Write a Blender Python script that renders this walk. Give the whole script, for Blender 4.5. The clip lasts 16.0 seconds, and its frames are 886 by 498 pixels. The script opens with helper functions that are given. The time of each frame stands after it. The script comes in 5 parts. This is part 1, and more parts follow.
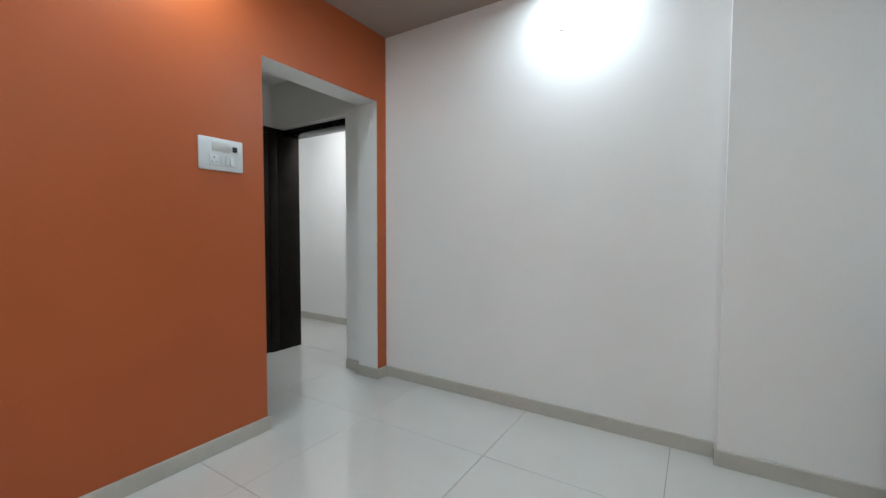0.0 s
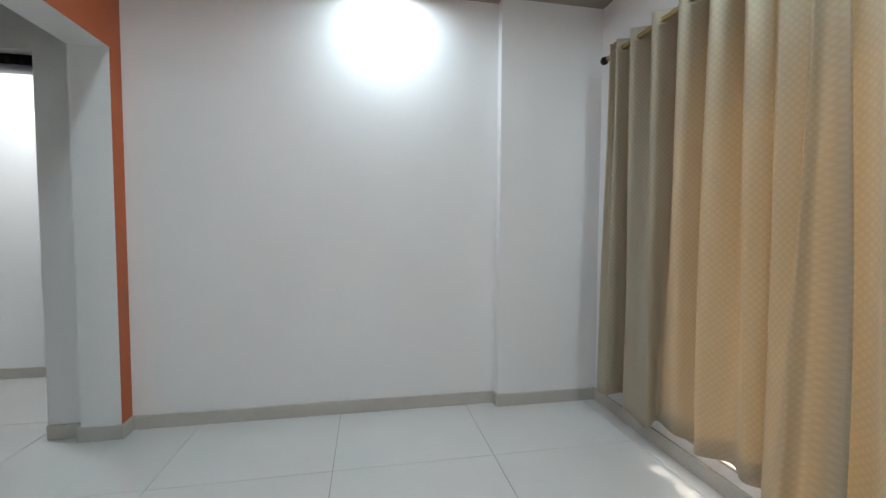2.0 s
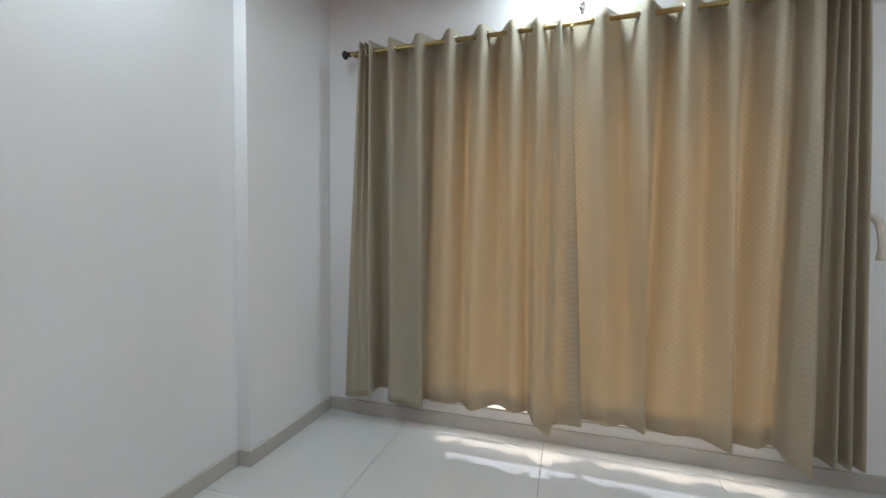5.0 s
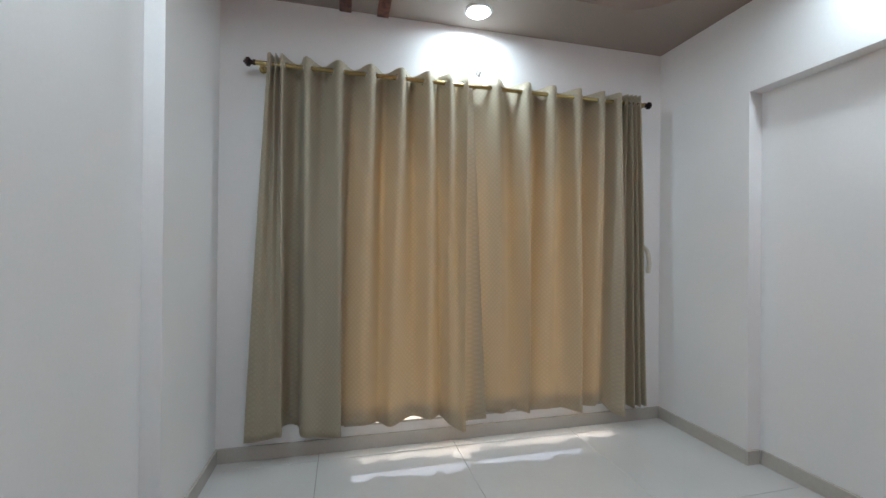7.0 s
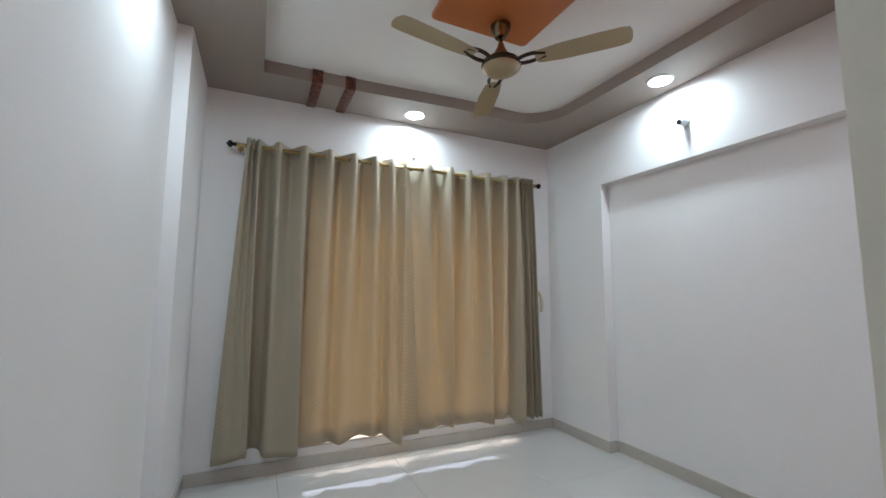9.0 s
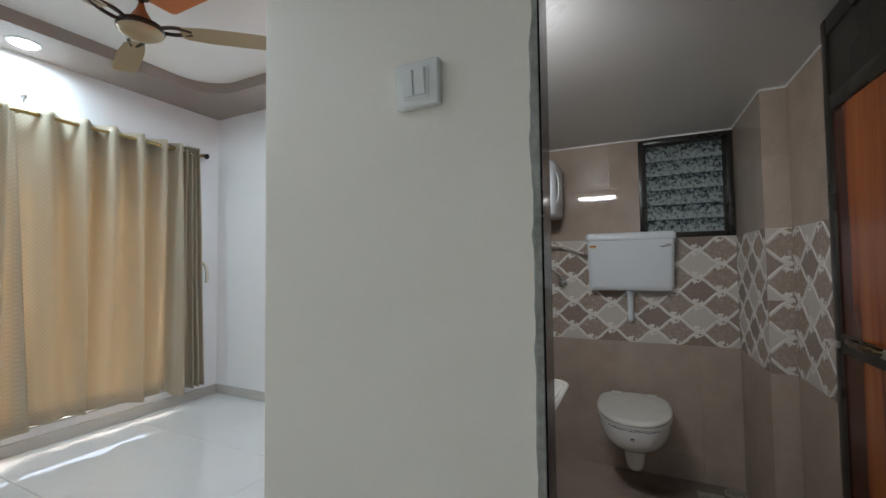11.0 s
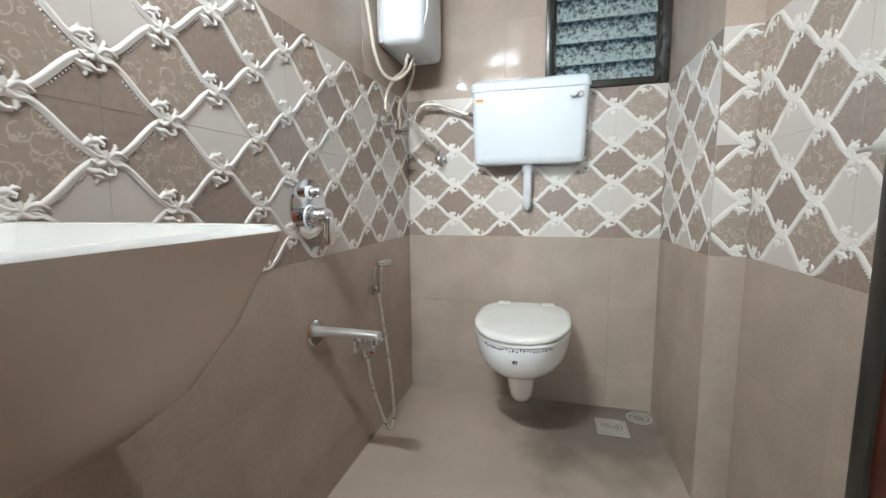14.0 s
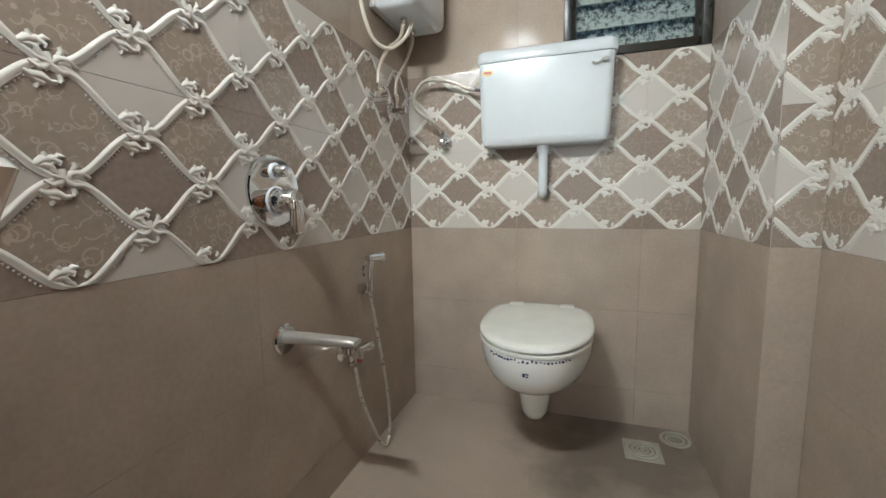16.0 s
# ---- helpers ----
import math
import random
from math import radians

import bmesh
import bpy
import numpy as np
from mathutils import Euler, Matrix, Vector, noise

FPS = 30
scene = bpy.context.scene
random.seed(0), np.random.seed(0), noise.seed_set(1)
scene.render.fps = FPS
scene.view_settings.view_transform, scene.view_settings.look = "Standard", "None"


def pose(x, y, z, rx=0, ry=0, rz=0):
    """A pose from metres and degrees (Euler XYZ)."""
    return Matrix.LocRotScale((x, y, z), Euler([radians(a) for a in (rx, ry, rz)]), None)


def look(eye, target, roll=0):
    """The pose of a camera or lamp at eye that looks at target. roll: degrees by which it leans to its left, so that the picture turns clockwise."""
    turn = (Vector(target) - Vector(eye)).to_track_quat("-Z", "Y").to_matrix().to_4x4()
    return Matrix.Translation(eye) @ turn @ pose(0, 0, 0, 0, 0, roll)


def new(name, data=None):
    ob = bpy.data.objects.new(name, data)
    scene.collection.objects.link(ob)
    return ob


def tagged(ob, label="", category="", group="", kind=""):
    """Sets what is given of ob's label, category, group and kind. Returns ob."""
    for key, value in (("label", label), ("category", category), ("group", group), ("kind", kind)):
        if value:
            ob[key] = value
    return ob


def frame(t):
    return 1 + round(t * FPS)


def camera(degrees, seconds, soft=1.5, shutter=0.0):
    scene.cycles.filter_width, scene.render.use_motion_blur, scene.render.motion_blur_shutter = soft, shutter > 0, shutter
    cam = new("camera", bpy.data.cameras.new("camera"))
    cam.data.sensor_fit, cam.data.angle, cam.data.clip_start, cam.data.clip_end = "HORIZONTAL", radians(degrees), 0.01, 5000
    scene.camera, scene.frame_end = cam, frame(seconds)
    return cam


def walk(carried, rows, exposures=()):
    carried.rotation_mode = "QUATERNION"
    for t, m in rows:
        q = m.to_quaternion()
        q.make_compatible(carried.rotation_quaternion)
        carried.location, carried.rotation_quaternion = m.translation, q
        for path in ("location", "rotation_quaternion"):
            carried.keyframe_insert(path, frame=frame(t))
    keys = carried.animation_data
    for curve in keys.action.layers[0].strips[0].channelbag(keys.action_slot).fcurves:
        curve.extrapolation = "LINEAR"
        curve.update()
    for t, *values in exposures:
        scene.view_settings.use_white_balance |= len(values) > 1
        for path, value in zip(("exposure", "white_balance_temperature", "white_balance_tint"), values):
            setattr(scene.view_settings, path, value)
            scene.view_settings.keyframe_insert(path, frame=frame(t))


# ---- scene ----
cam = camera(95.2, 16.0)
PATH = [
    (0, (-0.6, 0.781, 1.153), (-1.666, 2.47, 1.06), 0.2),
    (0.5, (-0.741, 0.687, 1.152), (-1.447, 2.556, 1.052), 0.2),
    (1, (-0.928, 0.627, 1.152), (-1.246, 2.6, 1.056), 0.3),
    (1.5, (-1.137, 0.634, 1.17), (-1.084, 2.63, 1.07), 0.3),
    (2, (-1.336, 0.648, 1.164), (-0.967, 2.611, 1.066), 0.3),
    (2.5, (-1.54, 0.718, 1.175), (-0.867, 2.598, 1.064), 0.4),
    (3, (-1.772, 0.862, 1.14), (-0.767, 2.589, 1.054), 0.7),
    (3.5, (-1.942, 1.01, 1.137), (-0.65, 2.534, 1.051), 0.7),
    (4, (-2.039, 1.21, 1.176), (-0.489, 2.469, 1.066), 0.8),
    (4.5, (-2.057, 1.455, 1.146), (-0.289, 2.386, 1.062), 0.6),
    (5, (-2.069, 1.681, 1.151), (-0.161, 2.275, 1.071), 0.5),
    (5.2, (-2.072, 1.793, 1.145), (-0.12, 2.223, 1.064), 0.5),
    (7.5, (-2.39, 2.575, 1.221), (-0.473, 2.007, 1.282), 0.3),
    (8, (-2.534, 2.661, 1.244), (-0.638, 2.035, 1.367), 0.1),
    (10.3, (-3.294, 2.835, 1.198), (-1.902, 1.409, 1.373), -0.6),
    (10.5, (-3.341, 2.835, 1.198), (-2.08, 1.29, 1.344), -0.9),
    (11, (-3.434, 2.836, 1.193), (-2.576, 1.031, 1.267), -0.7),
    (11.5, (-3.427, 2.764, 1.186), (-2.964, 0.819, 1.179), -0.7),
    (11.7, (-3.47, 2.766, 1.165), (-3.085, 0.804, 1.124), -0.5),
    (12, (-3.444, 2.691, 1.096), (-3.19, 0.708, 1.041), -0.4),
    (12.2, (-3.466, 2.65, 1.058), (-3.241, 0.664, 0.976), -0.5),
    (12.5, (-3.475, 2.568, 1.035), (-3.281, 0.582, 0.902), -0.4),
    (13, (-3.516, 2.390, 0.976), (-3.270, 0.397, 0.795), -0.2),
    (13.5, (-3.521, 2.193, 0.943), (-3.149, 0.241, 0.722), -0.6),
    (14, (-3.503, 2.007, 0.889), (-2.986, 0.090, 0.649), -0.5),
    (14.5, (-3.489, 1.815, 0.838), (-2.846, -0.065, 0.604), -0.9),
    (15, (-3.482, 1.673, 0.810), (-2.784, -0.185, 0.569), -0.9),
    (15.5, (-3.491, 1.676, 0.806), (-2.802, -0.184, 0.555), -0.9),
    (16, (-3.519, 1.803, 0.843), (-2.898, -0.082, 0.602), -0.9),
]
EXPOSURES = [(0.0, 0.90, 6900, 14), (1.5, 0.84, 6800, 13), (5.2, 0.80, 6750, 14), (8.2, 0.66, 6700, 15), (10.3, 0.88, 6600, 14), (11.0, 1.05, 6500, 13), (11.5, 1.42, 6450, 12), (12.0, 1.75, 6450, 13), (12.5, 2.15, 6450, 13),
             (13.0, 2.72, 6200, 12), (13.5, 3.0, 5950, 10), (14.0, 3.04, 6150, 7), (14.5, 2.8, 6400, 7), (15.0, 2.7, 6480, 6), (16.0, 2.66, 6480, 6)]
walk(cam, [(t, look(eye, target, roll)) for t, eye, target, roll in PATH], EXPOSURES)

# ---- world, sun and lamps ----
SUN_EL, SUN_AZ = 54.0, 8.0          # degrees; the sun stands in the east, beyond the curtained window
world = bpy.data.worlds.new("world")
scene.world = world
world.use_nodes = True
wn = world.node_tree
sky = wn.nodes.new("ShaderNodeTexSky")
sky.sky_type, sky.sun_disc = "NISHITA", False
sky.sun_elevation, sky.sun_rotation = radians(SUN_EL), radians(90 - SUN_AZ)
wn.links.new(sky.outputs[0], wn.nodes["Background"].inputs[0])
wn.nodes["Background"].inputs[1].default_value = 0.15

sun_data = bpy.data.lights.new("sun", "SUN")
sun_data.energy, sun_data.angle, sun_data.color = 1.35, radians(5.0), (1.0, 0.92, 0.82)
sun = new("sun", sun_data)
sun_to = Vector((math.cos(radians(SUN_EL)) * math.cos(radians(SUN_AZ)), math.cos(radians(SUN_EL)) * math.sin(radians(SUN_AZ)), math.sin(radians(SUN_EL))))
sun.matrix_world = look(sun_to * 20, (0, 0, 0))


def area_lamp(name, place, target, power, colour, shape, size, size_y=None, spread=180):
    data = bpy.data.lights.new(name, "AREA")
    data.energy, data.color, data.shape, data.size = power, colour, shape, size
    if size_y:
        data.size_y = size_y
    ob = new(name, data)
    data.spread = radians(spread)
    ob.matrix_world = look(place, target)
    return ob


COOL = (0.67, 0.88, 1.0)
SPOTS = [(0.015, 1.705), (-1.17, 0.425), (-1.22, 3.03), (-2.47, 1.70)]
CEIL, TRAY_TOP = 2.62, 2.705
for sx, sy in SPOTS:
    area_lamp("spot_lamp", (sx, sy, CEIL - 0.022), (sx, sy, 0), 4.9, COOL, "DISK", 0.15, spread=175)
area_lamp("tube_lamp", (-3.11, 1.885, 1.822), (-3.27, 0.3, 0.85), 2.15, (0.93, 0.98, 1.0), "RECTANGLE", 0.34, 0.03, spread=135)
area_lamp("window_daylight", (0.322, 1.59, 1.11), (-2.0, 1.59, 1.0), 5.4, (1.0, 0.97, 0.92), "RECTANGLE", 1.62, 1.80)
area_lamp("north_room_lamp", (-3.7, 3.62, 2.55), (-3.7, 3.75, 0), 8.0, (0.86, 0.95, 1.0), "DISK", 0.2)

# ---- materials ----


def material(name, colour, rough=0.5, metal=0.0, vary=0.0, scale=4.0, bump=0.0, bump_scale=60.0, fine=0.0, fine_scale=80.0, coat=0.0, random_amount=0.0, spec=0.5):
    """A Principled surface: colour with broad stains (vary), grain (fine), relief (bump) and a step from object to object."""
    m = bpy.data.materials.new(name)
    m.use_nodes = True
    nt = m.node_tree
    p = nt.nodes["Principled BSDF"]
    p.inputs["Roughness"].default_value = rough
    p.inputs["Metallic"].default_value = metal
    p.inputs["Coat Weight"].default_value = coat
    p.inputs["Coat Roughness"].default_value = 0.08
    p.inputs["Specular IOR Level"].default_value = spec
    geo = nt.nodes.new("ShaderNodeNewGeometry")
    rgb = nt.nodes.new("ShaderNodeRGB")
    rgb.outputs[0].default_value = (*colour, 1)
    out = rgb.outputs[0]

    def shade(value_socket, low, high, amount_in):
        ramp = nt.nodes.new("ShaderNodeMapRange")
        ramp.inputs["From Min"].default_value, ramp.inputs["From Max"].default_value = 0.3, 0.7
        ramp.inputs["To Min"].default_value, ramp.inputs["To Max"].default_value = low, high
        nt.links.new(value_socket, ramp.inputs["Value"])
        mul = nt.nodes.new("ShaderNodeVectorMath")
        mul.operation = "SCALE"
        nt.links.new(amount_in, mul.inputs[0])
        nt.links.new(ramp.outputs[0], mul.inputs["Scale"])
        return mul.outputs[0]

    def noise_at(s, detail):
        n = nt.nodes.new("ShaderNodeTexNoise")
        n.inputs["Scale"].default_value, n.inputs["Detail"].default_value = s, detail
        nt.links.new(geo.outputs["Position"], n.inputs["Vector"])
        return n.outputs["Fac"]

    if vary:
        broad = noise_at(scale, 5.0)
        out = shade(broad, 1 - vary, 1 + vary, out)
        rr = nt.nodes.new("ShaderNodeMapRange")
        rr.inputs["From Min"].default_value, rr.inputs["From Max"].default_value = 0.3, 0.7
        rr.inputs["To Min"].default_value, rr.inputs["To Max"].default_value = max(rough * 0.85, 0.02), min(rough * 1.2, 1)
        nt.links.new(broad, rr.inputs["Value"])
        nt.links.new(rr.outputs[0], p.inputs["Roughness"])
    if fine:
        out = shade(noise_at(fine_scale, 3.0), 1 - fine, 1 + fine, out)
    if random_amount:
        info = nt.nodes.new("ShaderNodeObjectInfo")
        mr = nt.nodes.new("ShaderNodeMapRange")
        mr.inputs["To Min"].default_value, mr.inputs["To Max"].default_value = 1 - random_amount, 1 + random_amount
        nt.links.new(info.outputs["Random"], mr.inputs["Value"])
        mul = nt.nodes.new("ShaderNodeVectorMath")
        mul.operation = "SCALE"
        nt.links.new(out, mul.inputs[0])
        nt.links.new(mr.outputs[0], mul.inputs["Scale"])
        out = mul.outputs[0]
    nt.links.new(out, p.inputs["Base Color"])
    if bump:
        b = nt.nodes.new("ShaderNodeBump")
        b.inputs["Strength"].default_value, b.inputs["Distance"].default_value = bump, 0.002
        nt.links.new(noise_at(bump_scale, 4.0), b.inputs["Height"])
        nt.links.new(b.outputs[0], p.inputs["Normal"])
    return m


def glow(name, colour, strength):
    m = bpy.data.materials.new(name)
    m.use_nodes = True
    p = m.node_tree.nodes["Principled BSDF"]
    p.inputs["Base Color"].default_value = (0.8, 0.8, 0.8, 1)
    p.inputs["Emission Color"].default_value = (*colour, 1)
    p.inputs["Emission Strength"].default_value = strength
    return m


WHITE = material("white_wall_paint", (0.86, 0.857, 0.852), 0.55, vary=0.02, scale=1.3, bump=0.12, bump_scale=140, fine=0.01)
CREAM = material("cream_wall_paint", (0.82, 0.75, 0.645), 0.5, vary=0.02, scale=1.6, bump=0.15, bump_scale=120, fine=0.01)
ORANGE = material("orange_wall_paint", (0.47, 0.102, 0.027), 0.42, vary=0.05, scale=1.1, bump=0.12, bump_scale=110, fine=0.015)
TAUPE = material("taupe_ceiling_paint", (0.33, 0.27, 0.235), 0.6, vary=0.03, scale=1.5, bump=0.08, bump_scale=120)
CEIL_WHITE = material("white_ceiling_paint", (0.86, 0.84, 0.81), 0.65, vary=0.02, scale=1.2, bump=0.08)
CEIL_GREY = material("bathroom_ceiling_paint", (0.72, 0.72, 0.705), 0.3, vary=0.012, scale=2.0, bump=0.05)
FLOOR_TILE = material("polished_white_tile", (0.645, 0.645, 0.625), 0.035, vary=0.03, scale=2.2, fine=0.012, fine_scale=40, random_amount=0.015, spec=0.95)
GROUT = material("grey_grout", (0.22, 0.21, 0.19), 0.85, vary=0.1, scale=9)
SKIRT = material("beige_skirting_tile", (0.52, 0.495, 0.45), 0.22, vary=0.05, scale=6, fine=0.03)
BATH_TILE = material("brown_beige_wall_tile", (0.408, 0.330, 0.270), 0.04, vary=0.085, scale=7.0, fine=0.05, fine_scale=110, random_amount=0.03, spec=0.27)
BATH_FLOOR = material("brown_beige_floor_tile", (0.405, 0.328, 0.264), 0.36, vary=0.09, scale=3.2, fine=0.04, fine_scale=120, bump=0.1, bump_scale=90)


def damp_stain(m, centre, reach):
    """Darkens a ragged damp patch of the floor."""
    nt = m.node_tree
    p = nt.nodes["Principled BSDF"]
    source = p.inputs["Base Color"].links[0].from_socket
    geo = nt.nodes.new("ShaderNodeNewGeometry")
    far = nt.nodes.new("ShaderNodeVectorMath")
    far.operation = "DISTANCE"
    nt.links.new(geo.outputs["Position"], far.inputs[0])
    far.inputs[1].default_value = centre
    n = nt.nodes.new("ShaderNodeTexNoise")
    n.inputs["Scale"].default_value, n.inputs["Detail"].default_value = 7.0, 6.0
    nt.links.new(geo.outputs["Position"], n.inputs["Vector"])
    edge = nt.nodes.new("ShaderNodeMath")
    edge.operation = "MULTIPLY_ADD"
    nt.links.new(n.outputs["Fac"], edge.inputs[0])
    edge.inputs[1].default_value = 0.5
    nt.links.new(far.outputs["Value"], edge.inputs[2])
    mr = nt.nodes.new("ShaderNodeMapRange")
    mr.inputs["From Min"].default_value, mr.inputs["From Max"].default_value = reach + 0.12, reach + 0.34
    mr.inputs["To Min"].default_value, mr.inputs["To Max"].default_value = 0.50, 1.0
    nt.links.new(edge.outputs[0], mr.inputs["Value"])
    mul = nt.nodes.new("ShaderNodeVectorMath")
    mul.operation = "SCALE"
    nt.links.new(source, mul.inputs[0])
    nt.links.new(mr.outputs[0], mul.inputs["Scale"])
    nt.links.new(mul.outputs[0], p.inputs["Base Color"])


damp_stain(BATH_FLOOR, (-3.68, 0.42, 0), 0.30)
TILE_GROUT = material("brown_grout", (0.27, 0.225, 0.18), 0.6, vary=0.08, scale=10)
RELIEF = material("cream_tile_relief", (0.72, 0.685, 0.635), 0.14, vary=0.05, scale=30, coat=0.15)
GRANITE = material("black_granite", (0.006, 0.006, 0.008), 0.2, vary=0.25, scale=30, fine=0.95, fine_scale=70, spec=0.14)
DARK_WOOD = material("dark_brown_door_wood", (0.009, 0.006, 0.0045), 0.4, spec=0.14, vary=0.5, scale=8, fine=0.4, fine_scale=60, bump=0.2)
CEMENT = material("rough_cement", (0.30, 0.29, 0.25), 0.9, vary=0.25, scale=22, bump=0.9, bump_scale=90, fine=0.15)
BLACK_ALU = material("black_door_frame", (0.023, 0.021, 0.016), 0.28, vary=0.07, scale=5, spec=0.4)
STEEL = material("brushed_steel", (0.66, 0.64, 0.60), 0.32, 0.75, vary=0.08, scale=30)
CHROME = material("chrome", (0.74, 0.74, 0.74), 0.06, 1.0, vary=0.02, scale=30)
CERAMIC = material("white_ceramic", (0.80, 0.80, 0.77), 0.08, vary=0.015, scale=6, coat=0.5)
# white ceramic as well; the dim warm light outside is put into this colour
BASIN_SHADED = material("shaded_basin_ceramic", (0.83, 0.735, 0.62), 0.15, vary=0.03, scale=6, coat=0.3)
BASIN_MAT = material("basin_ceramic", (0.78, 0.77, 0.73), 0.1, vary=0.02, scale=6, coat=0.4)
SEAT_MAT = material("seat_plastic", (0.76, 0.755, 0.70), 0.14, vary=0.045, scale=12)
PLASTIC = material("white_plastic", (0.68, 0.72, 0.745), 0.22, vary=0.015, scale=12)
GREY_PLASTIC = material("pale_grey_plastic", (0.55, 0.56, 0.55), 0.35, vary=0.03, scale=20)
BLACK_PLASTIC = material("black_plastic", (0.015, 0.015, 0.015), 0.4, vary=0.1, scale=20)
CORD_MAT = material("cream_cord", (0.66, 0.60, 0.50), 0.45, vary=0.06, scale=40)
HOSE_MAT = material("braided_hose", (0.50, 0.45, 0.38), 0.35, 0.6, vary=0.1, scale=60, fine=0.2, fine_scale=400)
HOSE_STEEL = material("spiral_steel", (0.64, 0.62, 0.57), 0.3, 0.75, vary=0.08, scale=60, fine=0.25, fine_scale=420)
DRAIN_DARK = material("drain_recess", (0.27, 0.25, 0.20), 0.5, vary=0.2, scale=40)
HANDLE = material("dark_polished_brass", (0.17, 0.125, 0.07), 0.22, 1.0, vary=0.15, scale=25)
BRASS = material("antique_brass", (0.42, 0.31, 0.13), 0.3, 1.0, vary=0.15, scale=20)
EYELET = material("pale_eyelet_metal", (0.62, 0.58, 0.48), 0.3, 0.6, vary=0.05, scale=30)
FINIAL = material("dark_crystal", (0.03, 0.02, 0.022), 0.08, 0.3, vary=0.1, scale=60)
FAN_MAT = material("pale_gold_fan_paint", (0.42, 0.33, 0.20), 0.34, 0.35, vary=0.02, scale=5)
FAN_DARK = material("dark_brown_fan_metal", (0.04, 0.028, 0.02), 0.35, 0.5, vary=0.1, scale=12)
FAN_CONE = material("copper_fan_paint", (0.36, 0.16, 0.08), 0.35, 0.4, vary=0.08, scale=15)
DRAIN_MAT = material("pale_drain_steel", (0.44, 0.42, 0.35), 0.35, 0.25, vary=0.12, scale=30)
RED_MARK = material("red_mark", (0.4, 0.05, 0.035), 0.4)
YELLOW_MARK = material("yellow_sticker", (0.62, 0.50, 0.24), 0.4, vary=0.1, scale=90)
INK_BLUE = material("dark_blue_print", (0.02, 0.026, 0.075), 0.5)
BOARD = material("orange_board_laminate", (0.55, 0.165, 0.04), 0.35, vary=0.05, scale=3, fine=0.02)
LAMP_GLOW = glow("lamp_glow", (0.9, 0.97, 1.0), 14.0)
TUBE_GLOW = glow("tube_glow", (0.93, 0.98, 1.0), 6.5)


def wood_material(name, dark, mid, light, across, along, rough):
    """Long grain along z with dark streaks; across: the axis that the boards lie on."""
    m = bpy.data.materials.new(name)
    m.use_nodes = True
    nt = m.node_tree
    p = nt.nodes["Principled BSDF"]
    geo = nt.nodes.new("ShaderNodeNewGeometry")
    mp = nt.nodes.new("ShaderNodeMapping")
    mp.inputs["Scale"].default_value = (across, across, along)
    nt.links.new(geo.outputs["Position"], mp.inputs["Vector"])
    n1 = nt.nodes.new("ShaderNodeTexNoise")
    n1.inputs["Scale"].default_value, n1.inputs["Detail"].default_value, n1.inputs["Distortion"].default_value = 1.0, 6.0, 0.5
    nt.links.new(mp.outputs[0], n1.inputs["Vector"])
    mp2 = nt.nodes.new("ShaderNodeMapping")
    mp2.inputs["Scale"].default_value = (across * 6, across * 6, along * 2.2)
    nt.links.new(geo.outputs["Position"], mp2.inputs["Vector"])
    n2 = nt.nodes.new("ShaderNodeTexNoise")
    n2.inputs["Scale"].default_value, n2.inputs["Detail"].default_value = 1.0, 5.0
    nt.links.new(mp2.outputs[0], n2.inputs["Vector"])
    mix = nt.nodes.new("ShaderNodeMix")
    mix.inputs["Factor"].default_value = 0.2
    nt.links.new(n1.outputs["Fac"], mix.inputs["A"])
    nt.links.new(n2.outputs["Fac"], mix.inputs["B"])
    ramp = nt.nodes.new("ShaderNodeValToRGB")
    e = ramp.color_ramp.elements
    e[0].position, e[0].color = 0.41, (*dark, 1)
    e[1].position, e[1].color = 0.62, (*light, 1)
    e.new(0.47).color = (*mid, 1)
    nt.links.new(mix.outputs[0], ramp.inputs["Fac"])
    nt.links.new(ramp.outputs[0], p.inputs["Base Color"])
    b = nt.nodes.new("ShaderNodeBump")
    b.inputs["Strength"].default_value, b.inputs["Distance"].default_value = 0.15, 0.001
    nt.links.new(n2.outputs["Fac"], b.inputs["Height"])
    nt.links.new(b.outputs[0], p.inputs["Normal"])
    p.inputs["Roughness"].default_value = rough
    return m


LAMINATE = wood_material("orange_brown_laminate", (0.06, 0.015, 0.008), (0.26, 0.064, 0.018), (0.40, 0.115, 0.027), 7.0, 0.6, 0.26)
RED_WOOD = wood_material("red_brown_wood", (0.05, 0.012, 0.008), (0.12, 0.03, 0.016), (0.19, 0.055, 0.03), 30.0, 30.0, 0.35)


